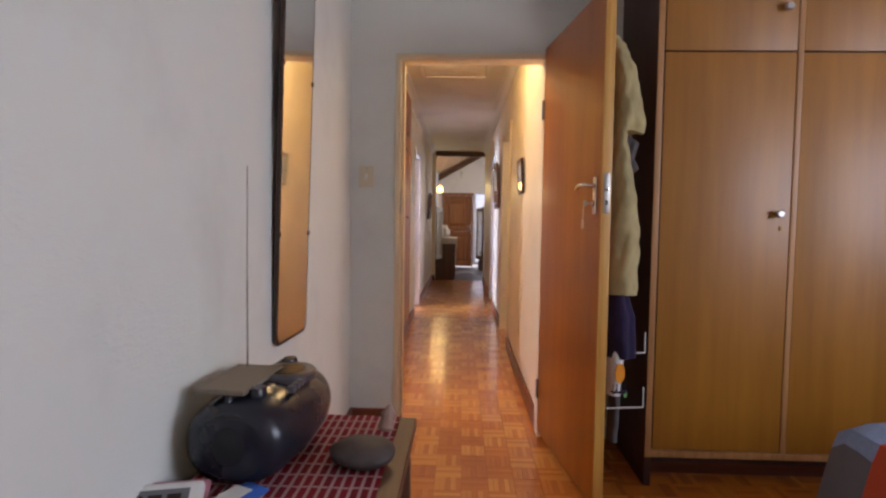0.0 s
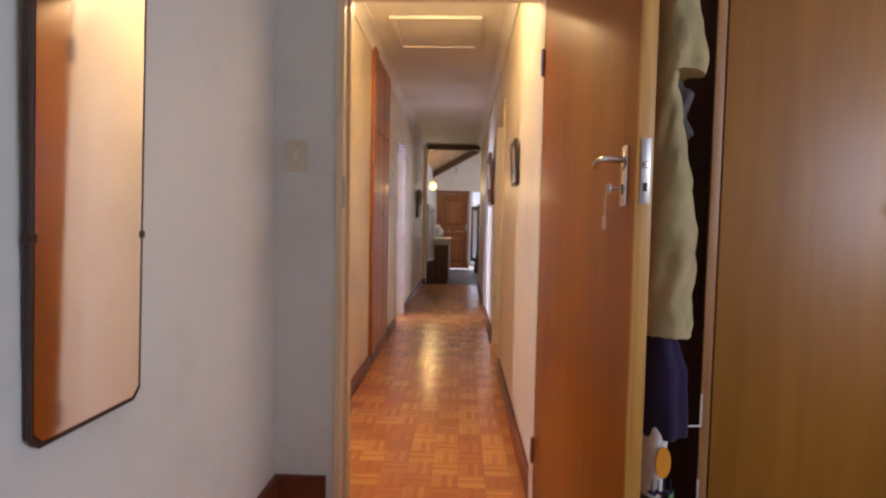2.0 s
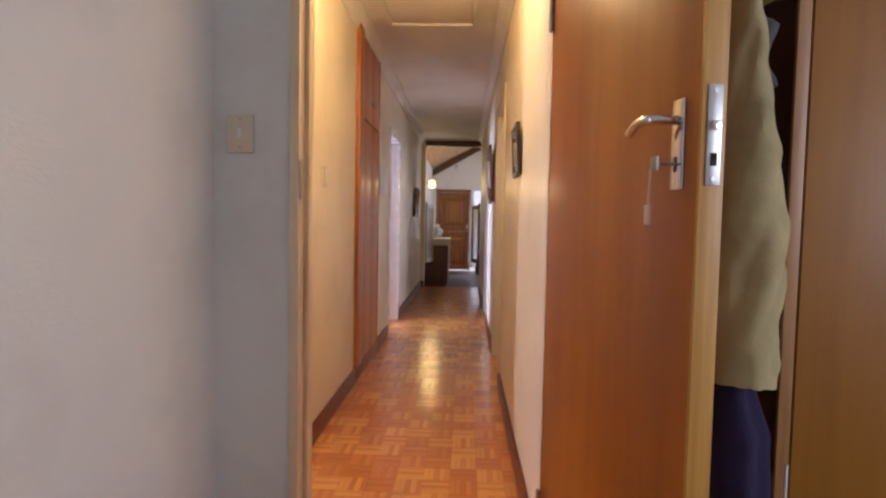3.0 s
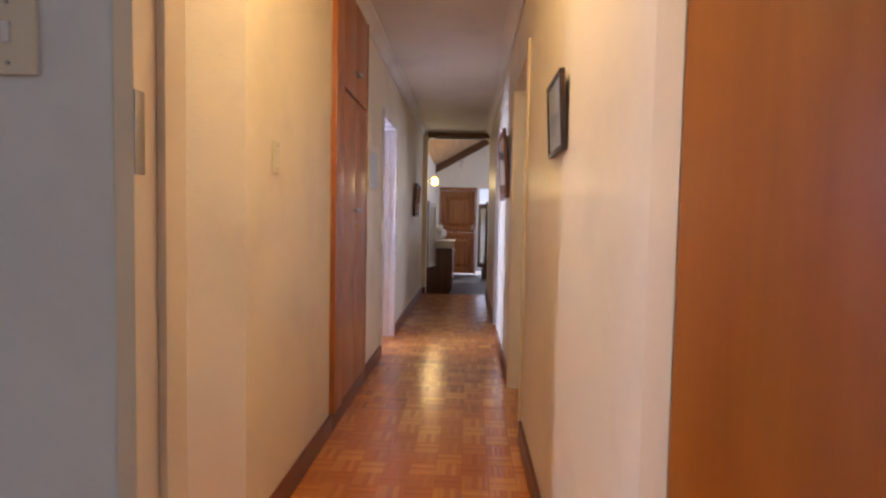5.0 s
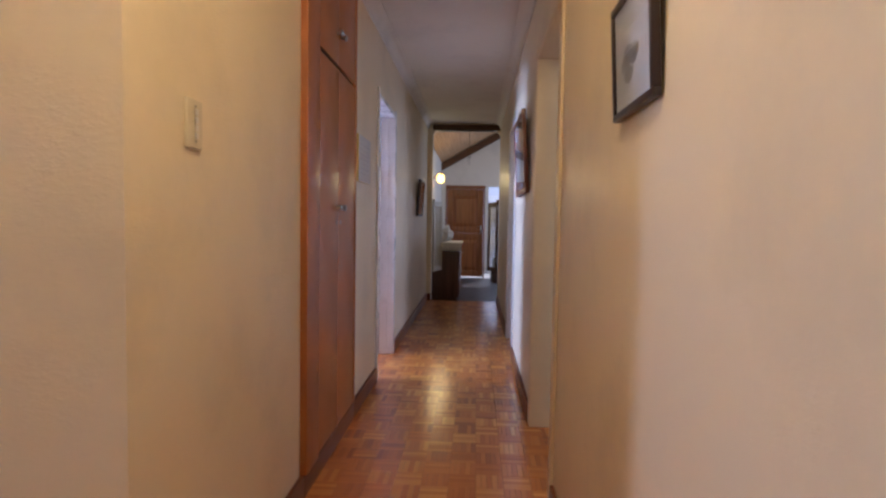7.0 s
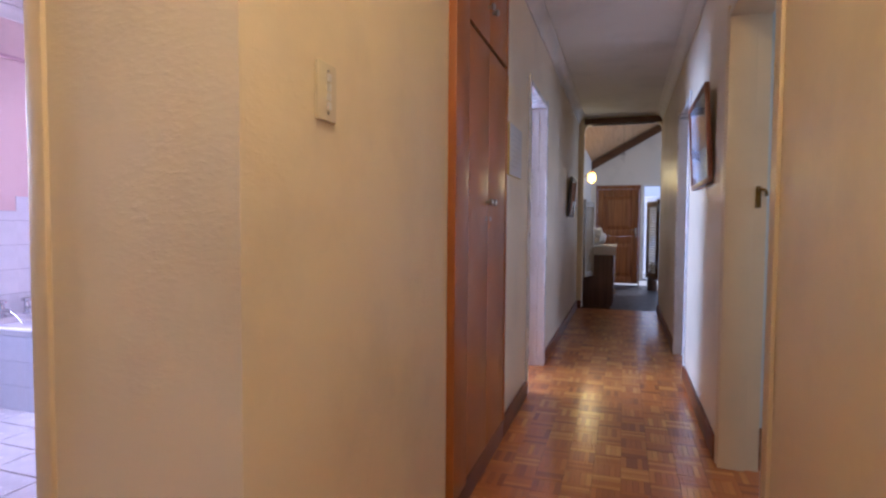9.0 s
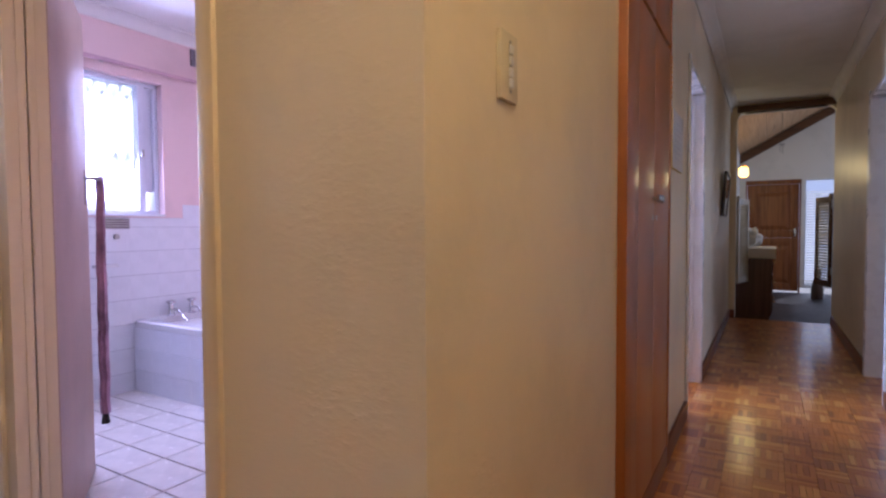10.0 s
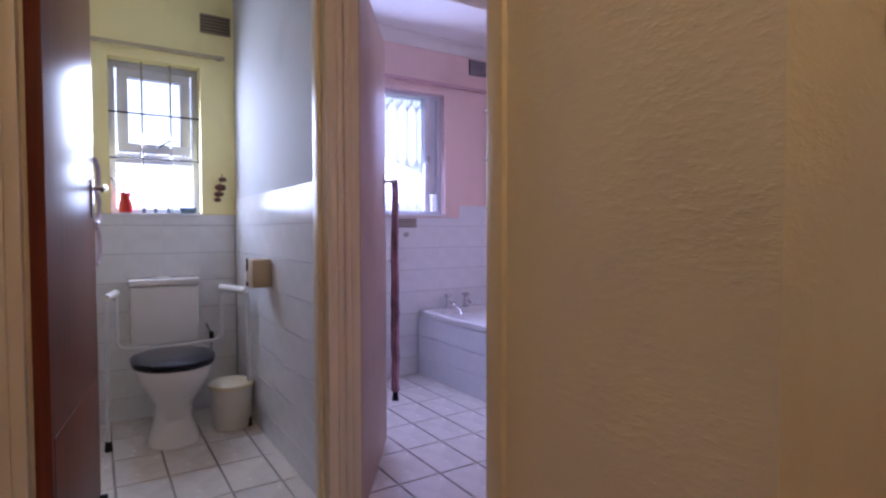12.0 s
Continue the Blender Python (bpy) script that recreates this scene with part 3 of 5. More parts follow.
def radio():
    """A barrel-shaped portable radio lying along the wall."""
    r = thing("portable_radio", "charcoal barrel-shaped portable radio on a red mat", "radio", pose(-0.415, 1.0, 0.606, 0, 0, -4) @ Matrix.Scale(0.93, 4))
    rings = []
    for k in range(23):
        u = -1 + 2 * k / 22
        s = (1 - abs(u) ** 5) ** 0.42 * 0.30 + 0.70 if abs(u) < 1 else 0.70
        s *= 1 - 0.07 * u * u
        rings.append([(0.128 * s * c, 0.205 * u, 0.104 + 0.104 * s * d) for c, d in ((x, y) for x, y, _ in oval(0, 0, 0, 1, 1, 40, 2.25))])
    part("body", loft(B(), rings), M_BLACKPL, r)
    for s in (-1, 1):
        ring = B()
        tube(ring, [(0.062 * math.cos(a), s * 0.198, 0.108 + 0.07 * math.sin(a)) for a in (2 * math.pi * i / 24 for i in range(25))], 0.006, 8)
        part("end_ring", ring, M_BLACKPL, r)
        cone = B()
        loft(cone, [[(0.056 * q * c, s * (0.198 + d), 0.108 + 0.064 * q * e) for c, e, _ in oval(0, 0, 0, 1, 1, 24)] for q, d in ((1.0, 0.0), (0.8, 0.006), (0.4, 0.010), (0.05, 0.011))])
        part("speaker_cone", cone, plain("dark speaker cloth", (24, 24, 28), 0.7, grain=300, relief=0.0006), r)
    lid = loft(B(), [oval(0.035, 0.05, z, 0.075 * q, 0.085 * q, 32) for z, q in ((0.196, 1.0), (0.210, 0.98), (0.215, 0.9))])
    part("disc_lid", lid, plain("dark grey plastic", (66, 66, 72), 0.3), r)
    part("disc_window", loft(B(), [oval(0.035, 0.05, z, 0.045, 0.05, 28) for z in (0.2152, 0.2165)]), plain("smoked window", (34, 34, 40), 0.12), r)
    for x, y in ((0.0, 0.155), (0.03, -0.12)):
        part("knob", loft(B(), [oval(x, y, z, 0.02 * q, 0.024 * q, 20) for z, q in ((0.19, 1), (0.213, 1), (0.219, 0.85))]), M_BLACKPL, r)
    part("handle", tube(B(), [(-0.02, -0.17, 0.185), (-0.02, -0.16, 0.205), (-0.02, 0.16, 0.205), (-0.02, 0.17, 0.185)], 0.010, 10), M_BLACKPL, r)
    for k in range(5):
        part("button", box(B(), 0.082, 0.10, -0.075 + k * 0.026, -0.055 + k * 0.026, 0.192, 0.208, 0.003), plain("grey button", (84, 84, 92), 0.4), r)
    an = B()
    rod(an, (-0.072, 0.04, 0.15), (-0.072, 0.04, 0.45), 0.0028, 8)
    rod(an, (-0.072, 0.04, 0.45), (-0.070, 0.04, 0.75), 0.0018, 8)
    part("antenna", an, M_CHROME, r, "thin chrome telescopic antenna")


radio()
fo = B()
box(fo, -0.055, 0.06, -0.11, 0.10, 0.0, 0.008, 0.002)
box(fo, -0.053, 0.062, -0.108, 0.098, 0.0085, 0.0105)
ob = tagged(new("card_folder", mesh_of("card_folder", fo, M_CARD, True)), "tan card folder lying on the radio", "folder")
ob.matrix_world = pose(-0.462, 0.96, 0.801, 0, 0, -4)

st = B()
bmesh.ops.create_icosphere(st, subdivisions=4, radius=1)
for v in st.verts:
    v.co = Vector((v.co.x * 0.078, v.co.y * 0.072, v.co.z * 0.031)) * (1 + 0.10 * noise.noise(v.co * 1.6))
ob = tagged(new("flat_stone", mesh_of("flat_stone", st, M_STONE, True)), "flat dark river stone on the woven mat", "stone")
ob.location = (-0.178, 0.975, 0.634)

sh = B()
loft(sh, [oval(0, 0, z, r, r * 0.7, 16) for z, r in ((0, 0.016), (0.01, 0.024), (0.03, 0.018), (0.045, 0.022), (0.06, 0.012), (0.072, 0.004))])
ob = tagged(new("small_ornament", mesh_of("small_ornament", sh, plain("tan shell", (168, 130, 112), 0.5, vary=0.2, grain=120, relief=0.001), True)), "small tan carved ornament on the mat", "ornament")
ob.matrix_world = pose(-0.155, 1.175, 0.607, 0, 12, 30)

ck = thing("desk_clock", "white and pink plastic desk clock with grey display", "clock", pose(-0.53, 0.715, 0.606, 28, 0, 14))
part("case", box(B(), -0.085, 0.085, -0.055, 0.055, 0.008, 0.034, 0.010, 3), M_WHITEPL, ck)
part("back", box(B(), -0.08, 0.09, -0.02, 0.075, -0.012, 0.012, 0.010, 3), M_PINKPL, ck, "rounded pink back")
part("display", box(B(), -0.062, 0.062, -0.036, 0.036, 0.0345, 0.036, 0.0006, 1), M_GREYSCREEN, ck)
for k in range(3):
    part("digit_bar", box(B(), -0.045 + 0.034 * k, -0.02 + 0.034 * k, 0.0, 0.024, 0.0362, 0.0368), M_DARKGAP, ck)
pk = B()
loft(pk, [[(x * w, y, 0.016 + z * h) for x, z in ((-1, 0), (-0.6, 0.8), (0, 1), (0.6, 0.8), (1, 0), (0.6, -0.8), (0, -1), (-0.6, -0.8))] for y, w, h in ((-0.07, 0.03, 0.002), (-0.055, 0.034, 0.014), (0, 0.036, 0.016), (0.055, 0.034, 0.014), (0.07, 0.03, 0.002))])
ob = new("tissue_packet", mesh_of("tissue_packet", pk, M_BLUEPL, True))
tagged(ob, "blue and white plastic packet on the mat", "packet")
ob.matrix_world = pose(-0.395, 0.755, 0.606, 0, 0, -22)
lb = part("label", box(B(), -0.022, 0.022, -0.03, 0.03, 0.0305, 0.0325, 0.0005, 1), M_WHITEPL, ob, "white printed label")

# mirror, hung leaning forward a little
mi = thing("wall_mirror", "tall wall mirror with thin dark wooden frame", "mirror", pose(-0.552, 1.588, 0.765, 0, 1.6, -2.0))
c = 0.02
shape = [(-0.147, c), (-0.147 + c, 0), (0.147 - c, 0), (0.147, c), (0.147, 1.24 - c), (0.147 - c, 1.24), (-0.147 + c, 1.24), (-0.147, 1.24 - c)]
bm = B()
loft(bm, [[(x, y, z) for y, z in shape] for x in (0.0, 0.012)])
part("backing", bm, M_DKWOOD, mi)
part("glass", loft(B(), [[(x, y * 0.965, 0.62 + (z - 0.62) * 0.988) for y, z in shape] for x in (0.0122, 0.0145)]), M_MIRROR, mi, "clear mirror glass", smooth=False)
bm = B()
for (y0, z0), (y1, z1) in zip(shape, shape[1:] + shape[:1]):
    rod(bm, (0.0115, y0, z0), (0.0115, y1, z1), 0.0036, 8)
part("frame", bm, M_DKWOOD, mi)
for y, z in ((-0.146, 0.36), (0.146, 0.36), (-0.146, 0.9), (0.146, 0.9)):
    part("clip", box(B(), 0.0, 0.018, y - 0.006, y + 0.006, z - 0.008, z + 0.008, 0.002), M_DKWOOD, mi)

def switch(m, w, h, rockers, label, rw=0.012, rh=0.016):
    s = thing("light_switch", label, "switch", m)
    part("plate", box(B(), -w / 2, w / 2, -0.010, -0.0005, -h / 2, h / 2, 0.004), M_CREAMPL, s)
    for k in range(rockers):
        z = (k - (rockers - 1) / 2) * (rh + 0.003)
        part("rocker", box(B(), -rw / 2, rw / 2, -0.016, -0.0105, z - rh / 2, z + rh / 2, 0.002), M_WHITEPL, s)
    for z in (-h * 0.36, h * 0.36):
        part("screw", rod(B(), (0, -0.012, z), (0, -0.0102, z), 0.003, 8), M_STEEL, s)
    return s


switch(pose(-0.475, BY, 1.408), 0.083, 0.118, 1, "cream light switch plate on the bedroom wall", 0.012, 0.03)
switch(pose(LX, 3.94, 1.375, 0, 0, 90), 0.072, 0.118, 4, "cream four-way light switch plate in the passage")


# bedroom door, standing open
def lever(parent, u, z, side, toward, face):
    """Handle plate with a lever: side is the way out of the face."""
    f = face
    hd = part("handle", box(B(), u - 0.019, u + 0.019, min(f, f + side * 0.007), max(f, f + side * 0.007), z - 0.095, z + 0.055, 0.004), M_CHROME, parent, "chrome lever handle on a long plate")
    part("lever", tube(B(), [(u, f + side * 0.008, z + 0.02), (u, f + side * 0.05, z + 0.02), (u + toward * 0.05, f + side * 0.052, z + 0.024), (u + toward * 0.09, f + side * 0.048, z + 0.010)], 0.0085, 10), M_CHROME, hd)
    part("keyhole", box(B(), u - 0.004, u + 0.004, min(f + side * 0.0072, f + side * 0.008), max(f + side * 0.0072, f + side * 0.008), z - 0.065, z - 0.04), M_DARKGAP, hd)
    return hd


LEAF = pose(0.474, BY - 0.008, 0, 0, 0, -82.2)
HUNG = LEAF @ pose(0.10, 0.006, 0)
dl = thing("bedroom_door", "orange varnished flush wooden door standing open", "door", LEAF)
leaf = part("leaf", box(B(), 0.004, 0.808, 0.0, 0.04, 0.032, 2.09, 0.002), M_DOOR, dl)
part("edge_lipping", box(B(), 0.8085, 0.816, 0.0, 0.04, 0.032, 2.09, 0.001), M_DOOREDGE, dl, "yellow timber lipping on the door edge")
part("hinge_upper", rod(B(), (0.0, -0.006, 1.72), (0.0, -0.006, 1.82), 0.007, 10), M_STEEL, dl)
part("hinge_lower", rod(B(), (0.0, -0.006, 0.22), (0.0, -0.006, 0.32), 0.007, 10), M_STEEL, dl)
lever(dl, 0.755, 1.305, -1, -1, 0.0)
lever(dl, 0.755, 1.305, 1, -1, 0.04)
lp = part("lock_plate", box(B(), 0.8165, 0.819, 0.008, 0.032, 1.215, 1.37, 0.001), M_STEEL, dl, "steel mortice lock plate")
part("latch", box(B(), 0.8192, 0.825, 0.012, 0.027, 1.300, 1.315, 0.002), M_CHROME, lp)
part("bolt_slot", box(B(), 0.8192, 0.8205, 0.015, 0.025, 1.245, 1.265), M_DARKGAP, lp)
for z in (1.225, 1.36):
    part("screw", rod(B(), (0.8192, 0.02, z), (0.8204, 0.02, z), 0.004, 8), M_STEEL, lp)
ky = B()
rod(ky, (0.755, -0.008, 1.253), (0.755, -0.04, 1.253), 0.003, 8)
box(ky, 0.745, 0.765, -0.046, -0.04, 1.241, 1.265, 0.002)
part("key", ky, M_STEEL, dl)
tg = B()
rod(tg, (0.748, -0.046, 1.245), (0.744, -0.046, 1.185), 0.002, 6)
box(tg, 0.732, 0.752, -0.048, -0.044, 1.152, 1.186, 0.003)
part("key_tag", tg, plain("pale string", (232, 200, 172), 0.7), dl, "pale tag on a string")

# rack hung over the door, and the clothes on it
rk = thing("over_door_rack", "white wire rack hooked over the bedroom door", "rack", HUNG)
for u in (0.34, 0.62):
    part("upright", tube(B(), [(u, -0.004, 2.08), (u, -0.004, 2.094), (u, 0.046, 2.094), (u, 0.046, 0.38)], 0.003, 8), M_WHITEWIRE, rk)
    for z in (0.41, 0.64):
        part("hook", rod(rod(rod(B(), (u + 0.008, 0.046, z), (u + 0.008, 0.237, z), 0.0028, 8), (u + 0.008, 0.235, z - 0.002), (u + 0.008, 0.235, z + 0.085), 0.0028, 8), (u + 0.008, 0.046, z), (u + 0.008, 0.04, z + 0.015), 0.0028, 8), M_WHITEWIRE, rk)
for z in (0.46, 1.0, 1.56):
    part("crossbar", rod(B(), (0.34, 0.05, z), (0.62, 0.05, z), 0.003, 8), M_WHITEWIRE, rk)

co = thing("khaki_coat", "crumpled khaki cotton coat hanging behind the door", "coat", HUNG)
part("body", hanging([(1.93, 0.60, 0.075, 0.02, 0.02), (1.80, 0.62, 0.085, 0.06, 0.03), (1.6, 0.62, 0.085, 0.08, 0.03), (1.5, 0.62, 0.083, 0.085, 0.03), (1.34, 0.62, 0.104, 0.092, 0.055), (1.05, 0.62, 0.118, 0.10, 0.07), (0.95, 0.62, 0.116, 0.098, 0.068), (0.89, 0.62, 0.115, 0.096, 0.066)], 0.02, 5, 1.0, 0.016), M_KHAKI, co)
part("cape", hanging([(1.90, 0.61, 0.085, 0.03, 0.03), (1.78, 0.63, 0.10, 0.07, 0.045), (1.64, 0.64, 0.115, 0.09, 0.06), (1.56, 0.64, 0.118, 0.095, 0.063), (1.535, 0.64, 0.112, 0.09, 0.055)], 0.04, 4, 2.3, 0.018), M_KHAKI, co)
gb = thing("grey_bag", "dark grey nylon bag hanging behind the coat", "bag", HUNG)
part("body", hanging([(1.56, 0.55, 0.13, 0.05, 0.03), (1.5, 0.56, 0.145, 0.07, 0.045), (1.40, 0.56, 0.14, 0.07, 0.045), (1.34, 0.56, 0.12, 0.05, 0.03)], 0.05, 4, 4.0, 0.03), M_GREYCLOTH, gb)
part("strap", tube(B(), [(0.5, 0.12, 1.53), (0.5, 0.15, 1.62), (0.54, 0.15, 1.62), (0.54, 0.12, 1.53)], 0.006, 8), M_GREYCLOTH, gb)
ob = tagged(new("blue_shirt", mesh_of("blue_shirt", hanging([(1.36, 0.52, 0.135, 0.07, 0.028), (1.15, 0.52, 0.14, 0.09, 0.036), (0.98, 0.52, 0.13, 0.09, 0.034)], 0.08, 5, 0.4, 0.03), M_BLUEGREY, True)), "blue-grey shirt hanging behind the coat", "shirt")
ob.matrix_world = HUNG
ob = tagged(new("navy_trousers", mesh_of("navy_trousers", hanging([(1.0, 0.58, 0.098, 0.08, 0.03), (0.8, 0.60, 0.118, 0.09, 0.066), (0.63, 0.60, 0.122, 0.092, 0.07)], 0.06, 6, 2.0), M_NAVY, True)), "navy blue cloth garment hanging below the coat", "garment")
ob.matrix_world = HUNG
wb = thing("cloth_bag", "white cotton bag with orange print", "bag", HUNG)
part("body", hanging([(0.75, 0.60, 0.10, 0.07, 0.025), (0.62, 0.60, 0.10, 0.085, 0.036), (0.475, 0.60, 0.10, 0.08, 0.034)], 0.03, 4, 3.0), M_WHITECLOTH, wb)
part("orange_patch", loft(B(), [[(0.694 + d, 0.10 + y * 0.02, 0.575 + z * 0.04) for y, z, _ in oval(0, 0, 0, 1, 1, 16)] for d in (0.0, 0.004)]), M_ORANGE, wb, "orange printed patch")
for k in range(4):
    part("print_stroke", rod(B(), (0.693, 0.074 + 0.016 * k, 0.497), (0.693, 0.076 + 0.016 * k, 0.53), 0.0018, 6), M_NAVY, wb)
part("print_wave", tube(B(), [(0.692, 0.066 + 0.006 * k, 0.497 + 0.006 * math.sin(k * 1.9)) for k in range(12)], 0.0042, 8), M_NAVY, wb)
part("green_patch", loft(B(), [[(0.684 + d, 0.128 + y * 0.007, 0.487 + z * 0.014) for y, z, _ in oval(0, 0, 0, 1, 1, 12)] for d in (0.0, 0.006)]), M_GREENPRINT, wb, "small green print")
ob = tagged(new("grey_sock", mesh_of("grey_sock", hanging([(0.56, 0.55, 0.14, 0.03, 0.02), (0.4, 0.55, 0.14, 0.035, 0.022), (0.24, 0.55, 0.14, 0.03, 0.02)], 0.05, 3, 1.0), M_GREYCLOTH, True)), "dark grey knitted garment hanging low", "garment")
ob.matrix_world = HUNG

# built-in wardrobe
wd = thing("wardrobe", "honey veneer built-in wardrobe with pale trim", "wardrobe", pose(0.89, 2.15, 0))
part("body", box(B(), 0.018, 2.49, 0.03, 0.585, 0.1, 2.6), M_DARKPANEL, wd)
part("side_panel", box(B(), -0.012, 0.017, 0.004, 0.585, 0.0, 2.6, 0.002), M_DARKPANEL, wd, "dark brown side panel")
part("plinth", box(B(), 0.018, 2.49, 0.14, 0.58, 0.0, 0.099), M_SKIRTX, wd, "dark reddish plinth")
part("bottom_trim", box(B(), 0.0, 2.49, -0.004, 0.029, 0.135, 0.165, 0.003), M_WARDTRIM, wd)
part("end_trim", box(B(), -0.014, 0.012, -0.006, 0.0035, 0.135, 2.6, 0.002), M_WARDTRIM, wd, "pale edge trim")
for k in range(4):
    x0 = 0.02 + k * 0.585
    for z0, z1, nm, kz in ((0.17, 1.914, "door", 1.225), (1.922, 2.595, "upper_door", 2.10)):
        d = part(nm, box(B(), x0, x0 + 0.555, 0.0, 0.02, z0, z1, 0.0025), M_WARD, wd)
        kx = x0 + 0.50
        kb = loft(B(), [[(kx + x * q, y, kz + z * q) for x, z, _ in oval(0, 0, 0, 1, 1, 18)] for y, q in ((0.0, 0.009), (-0.014, 0.008), (-0.018, 0.017), (-0.028, 0.019), (-0.034, 0.013))])
        part("knob", kb, M_STEEL, d, "round metal knob")
        if nm == "door" and k < 2:
            part("keyhole_plate", box(B(), kx + 0.01, kx + 0.022, -0.003, 0.0, kz - 0.072, kz - 0.05, 0.001), M_BRASSY, d)
    part("mullion", box(B(), x0 + 0.558, x0 + 0.582, -0.003, 0.022, 0.165, 2.595, 0.002), M_WARDTRIM, wd)
part("mid_rail", box(B(), 0.02, 2.49, 0.012, 0.029, 1.905, 1.931), M_DARKGAP, wd)

# bed with a patchwork quilt
QM = [plain("grey quilt patch", (112, 112, 120), 0.9, grain=220, relief=0.002), plain("orange-red quilt patch", (206, 84, 52), 0.9, grain=220, relief=0.002),
      plain("pale blue quilt patch", (150, 172, 208), 0.9, vary=0.2, grain=60, relief=0.002), plain("red quilt patch", (176, 44, 36), 0.9, grain=220, relief=0.002)]
bd = thing("bed", "bed covered with a grey, orange and blue patchwork quilt", "bed", pose(1.39, -0.6, 0) @ Matrix.Diagonal((0.96, 1.03, 1.03, 1)))
part("base", box(B(), 0.06, 1.9, 0.06, 2.1, 0.12, 0.3, 0.01), M_DKWOOD, bd)
for x in (0.1, 1.86):
    for y in (0.1, 2.06):
        part("leg", rod(B(), (x, y, 0), (x, y, 0.12), 0.025, 12), M_DKWOOD, bd)
part("mattress", box(B(), 0.04, 1.92, 0.04, 2.12, 0.301, 0.47, 0.04, 3), M_WHITECLOTH, bd)
qb, nq = B(), 44
rows = []
for i in range(nq + 1):
    row = []
    for j in range(nq + 1):
        x, y = -0.30 + 2.5 * i / nq, -0.3 + 2.74 * j / nq
        dx, dy = max(0, -x, x - 1.96), max(0, -y, y - 2.16)
        z = 0.49 - min(0.42, (dx + dy) * 1.0)
        px, py = min(max(x, -0.02 - dx * 0.25), 1.98 + dx * 0.25), min(max(y, -0.02), 2.18 + dy * 0.25)
        puff = 0.012 * abs(math.sin(math.pi * x / 0.2) * math.sin(math.pi * y / 0.2))
        row.append(qb.verts.new((px, py, z + puff)))
    rows.append(row)
for i in range(nq):
    for j in range(nq):
        f = qb.faces.new((rows[i][j], rows[i + 1][j], rows[i + 1][j + 1], rows[i][j + 1]))
        a, b = int(i * 2.5 / nq / 0.19), int(j * 2.74 / nq / 0.19)
        f.material_index = (a * 2 + b * 3 + (a * b) % 3) % 4
bmesh.ops.remove_doubles(qb, verts=qb.verts[:], dist=0.0005)
part("quilt", qb, QM, bd, "patchwork quilt in grey, orange, red and blue")


# ---- passage ----
M_ART = plain("grey print", (150, 148, 146), 0.6, vary=0.25, blotch=14)
M_MATBOARD = plain("pale picture mount", (196, 194, 192), 0.7, vary=0.04)
M_REDWOOD = wood("red-brown picture frame", (128, 72, 50), (90, 46, 32), 0.3, 60, 3)
M_BLACKWOOD = plain("black-brown frame", (52, 36, 34), 0.35, vary=0.15)
M_PAPER = plain("white paper", (216, 216, 214), 0.8, vary=0.05)
M_FAINT = plain("faint grey print", (196, 196, 198), 0.8, vary=0.04)
M_YELLOWEDGE = plain("yellowed card edge", (206, 180, 92), 0.7)
M_BRASS = plain("brass", (178, 140, 70), 0.3, 1.0, vary=0.08)

cb = thing("linen_cupboard", "tall red-brown veneer cupboard built into the passage wall", "cupboard", pose(LX, 4.775, 0, 0, 0, 90))
# local x runs along the passage, local -y comes out of the wall
part("carcass", box(B(), 0.0, 0.925, 0.02, 0.36, 0.1, 2.51), M_DARKPANEL, cb)
part("plinth", box(B(), 0.0, 0.925, -0.018, 0.019, 0.0, 0.1, 0.003), M_SKIRTX, cb, "dark timber plinth")
part("side_post", box(B(), 0.0, 0.17, -0.03, 0.019, 0.101, 2.51, 0.004), M_CUP, cb, "orange-brown side post")
part("end_post", box(B(), 0.895, 0.925, -0.022, 0.019, 0.101, 2.51, 0.003), M_CUP, cb)
part("gap_rail", box(B(), 0.171, 0.894, -0.006, 0.019, 1.86, 1.905), M_DARKGAP, cb)
for a, b, kx in ((0.173, 0.533, 0.497), (0.535, 0.893, 0.571)):
    for z0, z1, kz, nm in ((0.104, 1.874, 1.205, "door"), (1.894, 2.505, 2.04, "upper_door")):
        d = part(nm, box(B(), a, b, -0.018, 0.0, z0, z1, 0.002), M_CUP, cb)
        kb = loft(B(), [[(kx + x * q, y, kz + z * q) for x, z, _ in oval(0, 0, 0, 1, 1, 16)] for y, q in ((-0.018, 0.008), (-0.03, 0.007), (-0.034, 0.014), (-0.044, 0.016), (-0.05, 0.010))])
        part("knob", kb, M_STEEL, d, "small metal knob")
        if nm == "door":
            part("keyhole_plate", box(B(), kx - 0.012, kx + 0.012, -0.0205, -0.0182, kz - 0.082, kz - 0.062, 0.001), M_STEEL, d)
for k in range(9):
    part("hinge_bead", rod(B(), (0.898, -0.025, 1.66 + 0.022 * k), (0.898, -0.025, 1.672 + 0.022 * k), 0.0035, 8), M_BRASS, cb)


